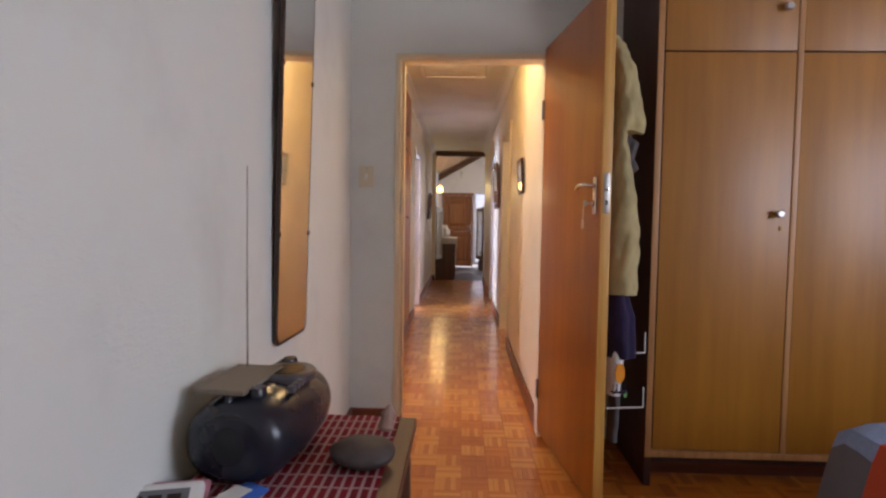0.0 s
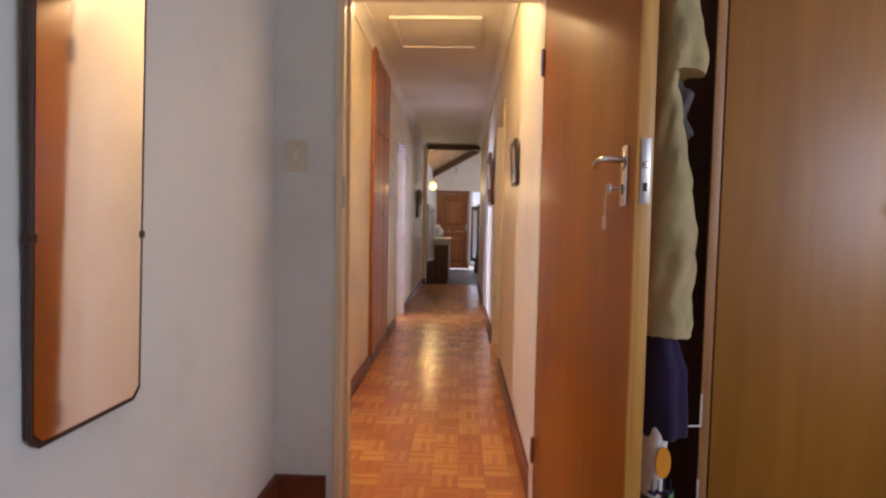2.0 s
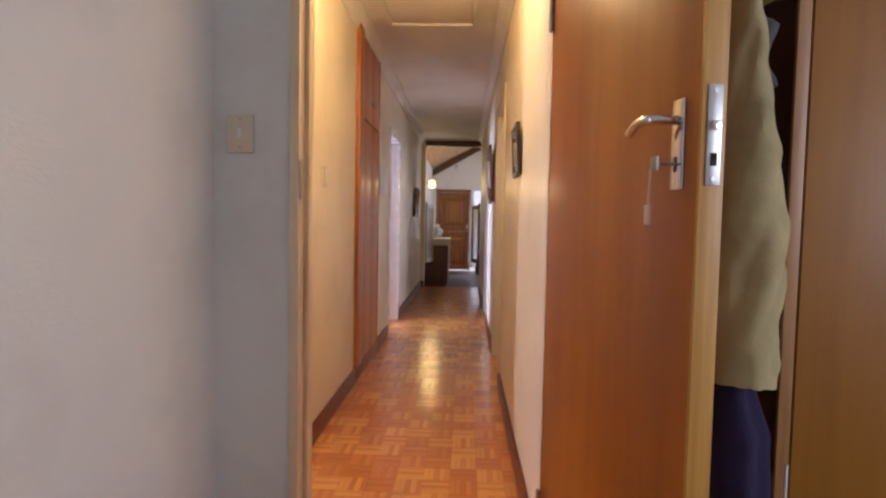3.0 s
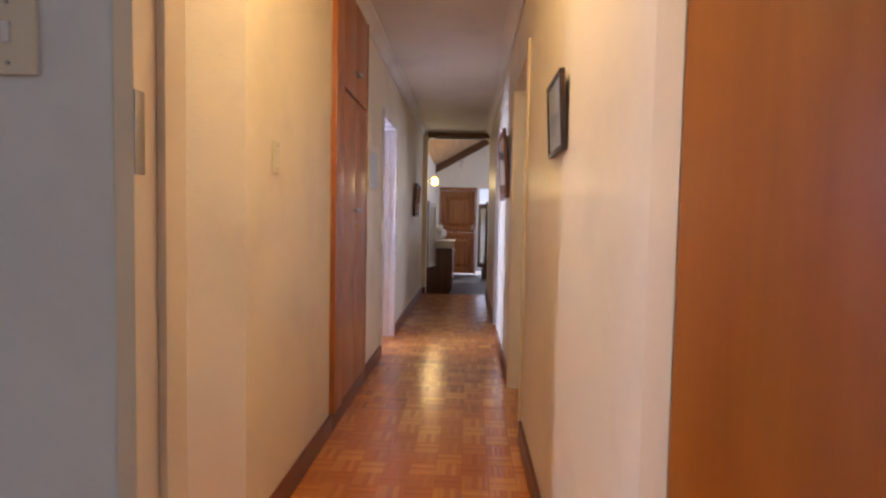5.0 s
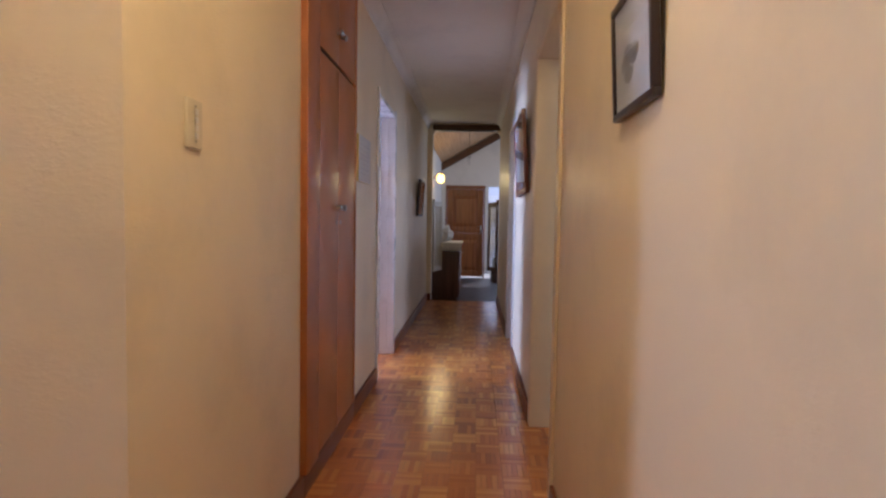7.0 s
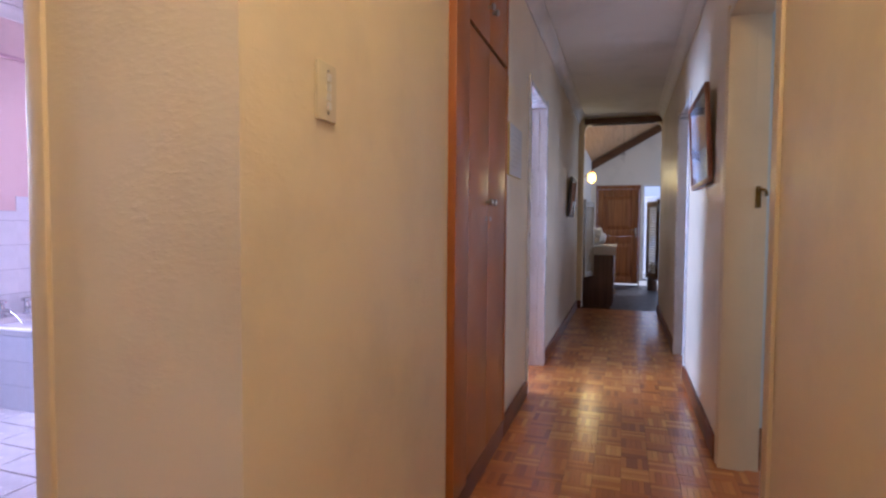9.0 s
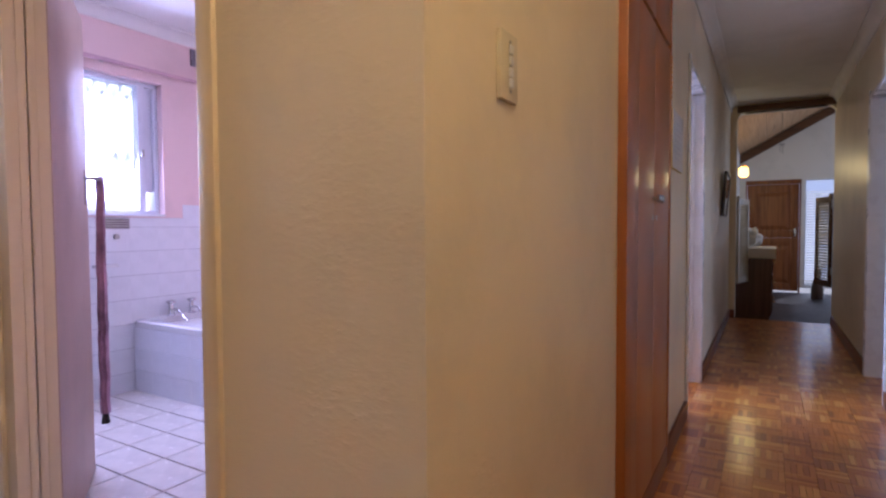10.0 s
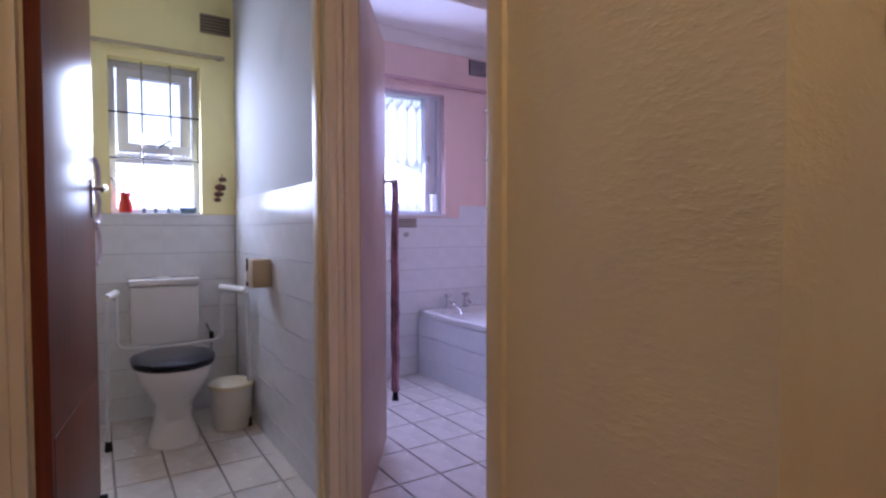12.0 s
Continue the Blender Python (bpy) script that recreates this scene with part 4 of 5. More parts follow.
def picture(name, label, m, w, h, border, depth, frame_mat, mount, art, glossy=True):
    """A framed picture: local x along the wall, y into it, z up."""
    p = thing(name, label, "picture", m)
    for a, b, c, d in ((0, w, 0, border), (0, w, h - border, h), (0, border, border, h - border), (w - border, w, border, h - border)):
        part("frame_rail", box(B(), a, b, -depth, 0.0, c, d, 0.004), frame_mat, p)
    part("backing", box(B(), 0.002, w - 0.002, -0.004, 0.0, 0.002, h - 0.002), frame_mat, p)
    part("mount", box(B(), border, w - border, -depth * 0.55, -0.0045, border, h - border), M_MATBOARD if mount else M_PAPER, p)
    if art:
        x0, x1, z0, z1 = art
        rng = random.Random(name)
        for k in range(5):
            cx, cz = rng.uniform(x0, x1), rng.uniform(z0, z1)
            part("print_shape", loft(B(), [[(cx + x * (x1 - x0) * 0.35, y, cz + z * (z1 - z0) * rng.uniform(0.2, 0.25)) for x, z, _ in oval(0, 0, 0, 1, 1, 14)] for y in (-depth * 0.55 - 0.0004 * (k + 1), -depth * 0.55)]), M_ART, p)
    if glossy:
        g = part("glass", box(B(), border, w - border, -depth * 0.8, -depth * 0.8 + 0.002, border, h - border), M_GLASS, p)
        g.visible_shadow = False
    return p


# on the right wall local x runs back along the passage
picture("framed_sketch", "small grey sketch in a dark frame with pale mount", pose(RX - 0.004, 3.925, 1.38, 3.0, 0, -90), 0.285, 0.25, 0.017, 0.018, M_BLACKWOOD, True, (0.075, 0.16, 0.075, 0.15))
picture("framed_print", "large print under glass in a red-brown frame", pose(RX - 0.004, 6.83, 1.335, 3.5, 0, -90), 0.75, 0.52, 0.03, 0.025, M_REDWOOD, True, (0.18, 0.46, 0.16, 0.36))
picture("dark_framed_photo", "white print in a black frame on the passage wall", pose(LX + 0.002, 8.98, 1.2, 4.0, 0, 90), 0.52, 0.43, 0.022, 0.03, M_BLACKWOOD, True, None)
cal = thing("wall_calendar", "white paper calendar board with yellowed edge", "calendar", pose(LX, 5.79, 1.372, 0, 0, 90))
part("board", box(B(), 0.0, 0.35, -0.012, -0.001, 0.0, 0.275, 0.001), M_YELLOWEDGE, cal)
part("sheet", box(B(), 0.004, 0.348, -0.0145, -0.0125, 0.002, 0.273), M_PAPER, cal)
for k in range(7):
    part("text_bar", box(B(), 0.04, 0.31 - 0.02 * (k % 3), -0.0152, -0.0147, 0.05 + 0.028 * k, 0.054 + 0.028 * k), M_FAINT, cal)

# side room door, open into the room
sd = thing("side_room_door", "white painted door standing open into a side room", "door", pose(LX - 0.10, L_DOOR[1] - 0.04, 0, 0, 0, 176))
part("leaf", box(B(), 0.005, 0.72, 0.0, 0.04, 0.01, 2.0, 0.003), M_WHITEGLOSS, sd)
lever(sd, 0.66, 1.05, 1, -1, 0.04)
hk = part("coat_hook", box(B(), 0.16, 0.2, 0.0402, 0.046, 1.66, 1.72, 0.003), M_WHITEPL, sd)
part("hook_arm", tube(B(), [(0.18, 0.046, 1.69), (0.18, 0.09, 1.69), (0.18, 0.09, 1.72)], 0.006, 8), M_WHITEPL, hk)

# hook latch on the right door frame
ht = thing("door_stay", "small metal stay on the cream door frame", "latch", pose(RX + 0.122, R1_DOOR[1] - 0.036, 1.24))
part("base", box(B(), -0.011, 0.011, -0.006, -0.0005, -0.05, 0.045, 0.002), M_BRASSY, ht)
part("arm", tube(B(), [(0, -0.006, 0.028), (0, -0.04, 0.03), (0.02, -0.046, 0.026), (0.024, -0.046, 0.0)], 0.006, 8), M_BRASSY, ht)

# lamp on the passage ceiling
cl = thing("ceiling_lamp", "opal glass ceiling lamp in the passage", "lamp", pose(-0.03, 3.34, H) @ Matrix.Scale(0.85, 4))
part("base", loft(B(), [oval(0, 0, z, r, r, 28) for z, r in ((-0.001, 0.07), (-0.02, 0.07), (-0.03, 0.055))]), M_BRASS, cl)
sg = part("shade", loft(B(), [oval(0, 0, -0.03 - 0.14 * (1 - math.cos(a)) / 2, 0.02 + 0.085 * math.sin(a), 0.02 + 0.085 * math.sin(a), 28) for a in (0.35 + 2.7 * k / 10 for k in range(11))], False), glow("warm opal glass", (255, 214, 140), 2.0), cl, "glowing opal glass shade")
sg.visible_shadow = False

# swing doors with louvres at the passage end
def bat_leaf(m, label, frame_mat):
    t = thing("louvre_swing_door", label, "door", m, "louvred swing doors at the passage end")
    w, h = 0.40, 1.06
    for a in (0.0, w - 0.045):
        part("stile", box(B(), a, a + 0.045, -0.014, 0.014, 0, h if a == 0 else h - 0.03, 0.004), frame_mat, t)
    for z in (0.0, 0.09 + 0.87):
        part("rail", box(B(), 0.0455, w - 0.0455, -0.013, 0.013, z, z + 0.07, 0.004), frame_mat, t)
    me = None
    for k in range(27):
        ob = new("slat", me) if me else None
        if me is None:
            bm = B()
            box(bm, 0.046, w - 0.046, -0.017, 0.017, -0.004, 0.004)
            bmesh.ops.rotate(bm, verts=bm.verts[:], cent=(0, 0, 0), matrix=Matrix.Rotation(radians(38), 3, "X"))
            me = mesh_of("slat", bm, M_BAT)
            ob = new("slat", me)
        ob.parent = t
        ob.location = (0, 0, 0.088 + 0.033 * k)
    for z in (0.14, 0.9):
        part("hinge", rod(B(), (-0.006, 0, z), (-0.006, 0, z + 0.09), 0.009, 10), M_STEEL, t)


M_BAT = wood("grey-cream louvre paint", (206, 196, 176), (178, 166, 146), 0.4, 20, 1.5)
bat_leaf(pose(-0.455, END + 0.13, 0.40, 0, 0, 76), "cream painted louvred swing door, left open", M_BAT)
bat_leaf(pose(0.475, END + 0.13, 0.40, 0, 0, 107), "louvred swing door with dark frame and cream slats, pushed open", M_BEAM)

# ---- lounge ----
setting("backdrop_front", box(B(), -3, 6, 18.0, 18.05, -0.3, 2.6), glow("bright hazy daylight", (236, 240, 255), 0.5), "bright daylight outside the front door", "backdrop")
M_MARBLE = plain("white cloth runner", (218, 214, 206), 0.7, vary=0.06, grain=120, relief=0.001)
M_CHEST = wood("dark chest veneer", (106, 70, 50), (72, 44, 30), 0.4, 26, 1.2)
ch = thing("chest", "dark wooden chest with white cloth on top", "chest", pose(-0.58, 11.05, -0.1))
part("body", box(B(), 0.02, 0.49, 0.0, 0.95, 0.06, 0.87, 0.004), M_CHEST, ch)
part("plinth", box(B(), 0.03, 0.47, 0.02, 0.93, 0.0, 0.06), M_CHEST, ch)
part("top", box(B(), 0.0, 0.52, -0.02, 0.97, 0.87, 0.905, 0.006), M_CHEST, ch)
for k in range(3):
    dr = part("drawer", box(B(), 0.4905, 0.505, 0.03, 0.92, 0.10 + 0.25 * k, 0.33 + 0.25 * k, 0.004), M_CHEST, ch)
    for y in (0.25, 0.7):
        part("pull", tube(B(), [(0.505, y - 0.04, 0.22 + 0.25 * k), (0.53, y - 0.04, 0.22 + 0.25 * k), (0.53, y + 0.04, 0.22 + 0.25 * k), (0.505, y + 0.04, 0.22 + 0.25 * k)], 0.005, 8), M_BRASS, dr)
ob = B()
box(ob, -0.58, -0.04, 11.01, 12.0, 0.806, 0.812, 0.002)
box(ob, -0.575, -0.05, 11.006, 11.0125, 0.69, 0.808, 0.002)
tagged(new("chest_runner", mesh_of("chest_runner", ob, M_MARBLE, True)), "white cloth runner over the chest", "cloth")
lump = B()
bmesh.ops.create_icosphere(lump, subdivisions=4, radius=1)
for v in lump.verts:
    n = noise.noise(v.co * 2.2) * 0.3 + noise.noise(v.co * 6) * 0.1
    v.co = Vector((v.co.x * 0.15, v.co.y * 0.2, max(v.co.z, -0.55) * 0.16)) * (1 + n)
bz = min(v.co.z for v in lump.verts)
ob = tagged(new("cloth_bundle", mesh_of("cloth_bundle", lump, M_WHITECLOTH, True)), "crumpled white cloth bundle on the chest", "cloth")
ob.location = (-0.36, 11.4, 0.813 - bz)
vs = thing("flower_vase", "small vase with dry sprigs on the chest", "vase", pose(-0.42, 11.78, 0.813))
part("body", loft(B(), [oval(0, 0, z, r, r, 18) for z, r in ((0, 0.035), (0.05, 0.05), (0.11, 0.03), (0.15, 0.036))]), M_STONE, vs)
rngv = random.Random(5)
for k in range(9):
    part("sprig", rod(B(), (0, 0, 0.12), (rngv.uniform(-0.07, 0.07), rngv.uniform(-0.07, 0.07), rngv.uniform(0.26, 0.38)), 0.002, 6), plain("dry stalk", (150, 120, 70), 0.8), vs)

sc = thing("wall_sconce", "lit wall lamp with frosted glass shade", "lamp", pose(-0.6, 12.0, 1.87))
part("wall_plate", loft(B(), [[(x, y * 0.05, z * 0.08) for y, z, _ in oval(0, 0, 0, 1, 1, 20)] for x in (0.001, 0.018)]), M_DKWOOD, sc)
part("cap", loft(B(), [oval(0.15, 0, z, r, r, 18) for z, r in ((0.072, 0.05), (0.085, 0.044), (0.1, 0.02))]), M_BRASSY, sc)
part("arm", tube(B(), [(0.018, 0, 0.0), (0.09, 0, 0.05), (0.15, 0, 0.09), (0.15, 0, 0.06)], 0.008, 8), M_BRASS, sc)
s2 = part("shade", loft(B(), [oval(0.15, 0, z, r, r, 22) for z, r in ((0.07, 0.035), (0.055, 0.058), (-0.01, 0.066), (-0.06, 0.06), (-0.075, 0.03))], False), glow("lit frosted shade", (255, 200, 104), 5.5), sc, "bright frosted glass shade")
s2.visible_shadow = False
picture("lounge_mirror", "dark framed picture on the lounge wall", pose(-0.598, 10.95, 1.36, 0, 0, 90), 0.42, 0.62, 0.04, 0.03, M_DKWOOD, True, None)

fd = thing("front_door", "brown timber stable door in two panelled halves, closed", "door", pose(-0.47, LOUNGE_END + 0.03, -0.1))
for nm, z0, z1 in (("lower_leaf", 0.035, 0.985), ("upper_leaf", 0.987, 1.94)):
    lf = part(nm, box(B(), 0.0, 0.80, 0.012, 0.045, z0, z1, 0.003), M_OAK, fd)
    for a, b in ((0.0, 0.12), (0.68, 0.80)):
        part("stile", box(B(), a, b, -0.006, 0.0115, z0, z1, 0.003), M_OAK, lf)
    for c, d in ((z0, z0 + 0.13), (z1 - 0.13, z1)):
        part("rail", box(B(), 0.121, 0.679, -0.006, 0.0115, c, d, 0.003), M_OAK, lf)
    field = B()
    z, w, h = (z0 + z1) / 2, 0.25, (z1 - z0) / 2 - 0.16
    loft(field, [[(0.4 + sx * (w - e), y, z + sz * (h - e)) for sx, sz in ((-1, -1), (1, -1), (1, 1), (-1, 1))] for y, e in ((0.0118, 0.0), (0.008, 0.005), (-0.003, 0.05), (-0.004, 0.055))])
    part("raised_panel", field, M_OAK, lf, smooth=False)
lever(fd, 0.745, 1.1, -1, -1, -0.006)
ff = tagged(new("door_frame_front"), "dark timber front door frame", "door frame", kind="structure")
for a, b in ((-0.50, -0.475), (0.335, 0.36)):
    part("jamb", box(B(), a, b, LOUNGE_END - 0.01, LOUNGE_END + 0.12, -0.1, 1.92, 0.003), M_OAK, ff)
part("head", box(B(), -0.475, 0.335, LOUNGE_END - 0.01, LOUNGE_END + 0.12, 1.845, 1.92, 0.003), M_OAK, ff)
sw = tagged(new("window_1"), "glazed side light with white slatted shutter beside the front door", "window", kind="structure")
for a, b, c, d in ((0.40, 0.43, 0.0, 1.92), (0.91, 0.94, 0.0, 1.92), (0.43, 0.91, 1.89, 1.92), (0.43, 0.91, 0.0, 0.05)):
    part("frame", box(B(), a, b, LOUNGE_END + 0.02, LOUNGE_END + 0.09, c, d, 0.003), M_WHITEGLOSS, sw)
sp = part("pane", box(B(), 0.43, 0.91, LOUNGE_END + 0.05, LOUNGE_END + 0.055, 0.05, 1.89), M_GLASS, sw)
sp.visible_shadow = False
sl = mesh_of("slat", box(B(), 0.432, 0.908, -0.02, 0.02, -0.003, 0.003), M_WHITEGLOSS)
for k in range(36):
    ob = new("slat", sl)
    ob.parent = sw
    ob.matrix_world = pose(0, LOUNGE_END + 0.0, 0.1 + 0.045 * k, 30, 0, 0)
rb = B()
prof = [(-0.03, -0.16), (0.03, -0.16), (0.03, 0.0), (-0.03, 0.0)]
loft(rb, [[(x, LOUNGE_END - 0.04 + a, 2.392 + (x + 0.6) * 0.56 + b) for a, b in prof] for x in (-0.6, 2.99)])
setting("trim_rafter", rb, M_BEAM, "brown timber rafter along the lounge gable", "beam")
wc = thing("wind_chime", "small dark hanging wind chime", "chime", pose(0.02, 12.6, 2.30))
part("ring", tube(B(), [(0.03 * math.cos(a), 0.03 * math.sin(a), 0) for a in (2 * math.pi * i / 16 for i in range(17))], 0.003, 6), M_DKWOOD, wc)
part("cord", rod(B(), (0, 0, 0), (0, 0, 0.45), 0.002, 6), M_DKWOOD, wc)
for k in range(5):
    a = 2 * math.pi * k / 5
    part("pipe", rod(B(), (0.03 * math.cos(a), 0.03 * math.sin(a), -0.02 - 0.03 * k), (0.03 * math.cos(a), 0.03 * math.sin(a), -0.003), 0.005, 8), M_STEEL, wc)
ds = B()
loft(ds, [oval(0, 0, z, r, r * 0.8, 20) for z, r in ((0, 0.07), (0.12, 0.075), (0.22, 0.05), (0.27, 0.035), (0.31, 0.045), (0.36, 0.042), (0.40, 0.015))])
ob = tagged(new("carved_figure", mesh_of("carved_figure", ds, M_DKWOOD, True)), "dark carved wooden figure on the lounge floor", "figure")
ob.location, ob.scale = (0.57, 13.85, -0.1), (1.2, 1.2, 1.3)


# ---- toilet ----
M_CERAMIC = plain("white ceramic", (226, 224, 222), 0.1, vary=0.02)
M_SEAT = plain("black toilet seat", (26, 28, 44), 0.18, vary=0.05)
M_BAR = plain("dark burglar bar", (44, 44, 52), 0.5)
M_RED = plain("red glass", (196, 44, 30), 0.2)
M_VENT = plain("grey-brown vent", (140, 126, 100), 0.6, vary=0.1)
M_RUBBER = plain("black rubber", (30, 28, 28), 0.8)
M_TAN = plain("tan wooden holder", (192, 172, 140), 0.5, vary=0.08)
M_MAROON = plain("maroon towel", (190, 146, 168), 0.95, vary=0.25, grain=260, relief=0.002, blotch=9)
M_SKYBACK = glow("bright hazy sky", (236, 240, 255), 5.0)

for nm, y0, y1, z0, z1 in (("backdrop_toilet", 2.2, 4.3, 0.3, 3.6), ("backdrop_bath", 3.5, 6.6, 0.3, 3.8)):
    d = 0.0 if nm == "backdrop_toilet" else 0.35
    setting(nm, box(B(), WX - 1.75 - d, WX - 1.7 - d, y0, y1, z0, z1), M_SKYBACK, "bright hazy sky outside the window", "backdrop")


def rectframe(x0, x1, y0, y1, z0, z1, w, material, parent, name="window_frame"):
    for a, b, c, d in ((y0, y1, z0, z0 + w), (y0, y1, z1 - w, z1), (y0, y0 + w, z0 + w, z1 - w), (y1 - w, y1, z0 + w, z1 - w)):
        part(name, box(B(), x0, x1, a, b, c, d, 0.003), material, parent)


M_WINFRAME = plain("white window paint", (214, 214, 222), 0.35, vary=0.05)
w2 = tagged(new("window_2"), "white framed toilet window with burglar bars", "window", kind="structure")
rectframe(WX - 0.15, WX - 0.10, 3.19, 3.665, 1.18, 2.06, 0.035, M_WINFRAME, w2)
part("transom", box(B(), WX - 0.15, WX - 0.10, 3.225, 3.63, 1.475, 1.53, 0.003), M_WINFRAME, w2)
rectframe(WX - 0.135, WX - 0.085, 3.235, 3.62, 1.535, 2.02, 0.055, M_WINFRAME, w2, "casement")
for z0, z1 in ((1.215, 1.475), (1.59, 1.965)):
    p = part("pane", box(B(), WX - 0.125, WX - 0.121, 3.225, 3.63, z0, z1), M_FROST, w2)
    p.visible_shadow = False
part("window_sill", box(B(), WX - 0.099, WX + 0.012, 3.192, 3.663, 1.166, 1.184, 0.003), M_WTILE, w2)
for z in (1.50, 1.76):
    part("burglar_bar", rod(B(), (WX - 0.06, 3.19, z), (WX - 0.06, 3.665, z), 0.005, 8), M_BAR, w2)
for y in (3.36, 3.51):
    part("burglar_bar", rod(B(), (WX - 0.072, y, 1.18), (WX - 0.072, y, 2.06), 0.006, 8), M_STEEL, w2)
part("casement_stay", tube(B(), [(WX - 0.085, 3.43, 1.56), (WX - 0.04, 3.44, 1.57), (WX - 0.02, 3.5, 1.61)], 0.005, 8), M_BAR, w2)

vz = thing("red_vase", "small red glass vase with dry twigs on the sill", "vase", pose(WX - 0.03, 3.265, 1.185) @ Matrix.Scale(1.25, 4))
part("body", loft(B(), [oval(0, 0, z, r, r, 20) for z, r in ((0, 0.026), (0.03, 0.03), (0.065, 0.02), (0.09, 0.024))]), M_RED, vz)
rngt = random.Random(3)
for k in range(6):
    a = rngt.uniform(-0.06, 0.12)
    part("twig", tube(B(), [(0, 0, 0.06), (0, a * 0.4, 0.12), (rngt.uniform(-0.02, 0.02), a, rngt.uniform(0.14, 0.2))], 0.0022, 6), M_BAR, vz)
ob = tagged(new("soap_dish", mesh_of("soap_dish", loft(B(), [oval(0, 0, z, r, r * 1.4, 20) for z, r in ((0, 0.022), (0.012, 0.034), (0.034, 0.036), (0.036, 0.03))]), plain("blue-grey dish", (142, 168, 184), 0.3), True)), "blue-grey dish on the window sill", "dish")
ob.location = (WX - 0.02, 3.59, 1.185)
for k, y in enumerate((3.36, 3.42, 3.49)):
    ob = tagged(new("small_bottle", mesh_of("small_bottle", loft(B(), [oval(0, 0, z, r, r, 14) for z, r in ((0, 0.010), (0.025, 0.011), (0.032, 0.005), (0.042, 0.006))]), M_BLUEGREY, True)), "tiny grey bottle on the window sill", "bottle", "bottles on the sill")
    ob.location = (WX - 0.06, y, 1.185)

vn = thing("wall_vent", "grey-brown slatted wall vent", "vent", pose(WX, 3.755, 2.325))
part("backing", box(B(), 0.001, 0.006, -0.085, 0.085, -0.055, 0.055), M_DARKGAP, vn)
for k in range(6):
    part("slat", box(B(), 0.0065, 0.016, -0.085, 0.085, -0.055 + 0.0195 * k, -0.043 + 0.0195 * k, 0.002), M_VENT, vn)
cr = thing("curtain_rail", "plain pale curtain rail above the toilet window", "rail", pose(WX, 3.4, 2.125))
part("rail", box(B(), 0.02, 0.034, -0.36, 0.40, -0.011, 0.011, 0.003), plain("pale rail paint", (190, 178, 140), 0.4), cr)
for y in (-0.33, 0.37):
    part("bracket", box(B(), 0.001, 0.0195, y - 0.01, y + 0.01, -0.012, 0.012), M_STEEL, cr)
orn = thing("hanging_ornament", "small brown beaded ornament on the wall", "ornament", pose(WX + 0.016, 3.75, 1.27))
for z, r in ((0.0, 0.016), (0.035, 0.022), (0.075, 0.026), (0.125, 0.018)):
    s = B()
    bmesh.ops.create_icosphere(s, subdivisions=2, radius=r, matrix=Matrix.Translation((0, z * 0.25, z)) @ Matrix.Diagonal((0.5, 1.3, 0.8, 1)))
    part("bead", s, plain("brown bead", (112, 70, 52), 0.5, vary=0.2), orn)
part("string", rod(B(), (0, 0, 0), (0, 0.03, 0.16), 0.002, 6), M_DKWOOD, orn)

PX, PY = -3.36, 3.44
wc2 = thing("toilet", "white ceramic toilet with a black seat lid", "toilet", pose(PX, PY, 0))
prof = ((0.0, 0.16, 0.125, 0.02), (0.03, 0.155, 0.12, 0.02), (0.12, 0.12, 0.09, 0.0), (0.2, 0.125, 0.09, 0.01), (0.28, 0.175, 0.135, 0.04), (0.35, 0.21, 0.168, 0.06), (0.39, 0.222, 0.178, 0.065), (0.405, 0.222, 0.178, 0.065))
part("pan", loft(B(), [oval(cx - 0.06, 0, z, rx, ry, 36, 2.3) for z, rx, ry, cx in prof]), M_CERAMIC, wc2)
part("seat", loft(B(), [oval(0.01, 0, z, rx, ry, 40, 2.2) for z, rx, ry in ((0.407, 0.225, 0.182), (0.412, 0.232, 0.19), (0.424, 0.23, 0.188))]), M_SEAT, wc2, "black seat ring")
part("lid", loft(B(), [oval(0.01, 0, z, rx, ry, 40, 2.2) for z, rx, ry in ((0.426, 0.228, 0.187), (0.432, 0.236, 0.195), (0.444, 0.234, 0.193), (0.453, 0.20, 0.165), (0.457, 0.12, 0.1))]), M_SEAT, wc2, "glossy black lid")
part("outlet", tube(B(), [(-0.16, 0, 0.16), (-0.3, 0, 0.18), (-0.46, 0, 0.18)], 0.055, 18), M_CERAMIC, wc2)
cs = part("cistern", box(B(), WX + 0.012 - PX, -0.32, -0.172, 0.172, 0.44, 0.775, 0.016, 3), M_CERAMIC, wc2, "white plastic cistern")
part("cistern_lid", box(B(), WX + 0.012 - PX, -0.305, -0.18, 0.18, 0.777, 0.812, 0.010, 3), M_CERAMIC, cs)
part("flush_button", box(B(), -0.42, -0.36, -0.03, 0.03, 0.8125, 0.82, 0.003), M_WHITEPL, cs)
part("flush_pipe", tube(B(), [(-0.42, 0, 0.45), (-0.42, 0, 0.36), (-0.2, 0, 0.34)], 0.022, 14), M_WHITEPL, wc2)

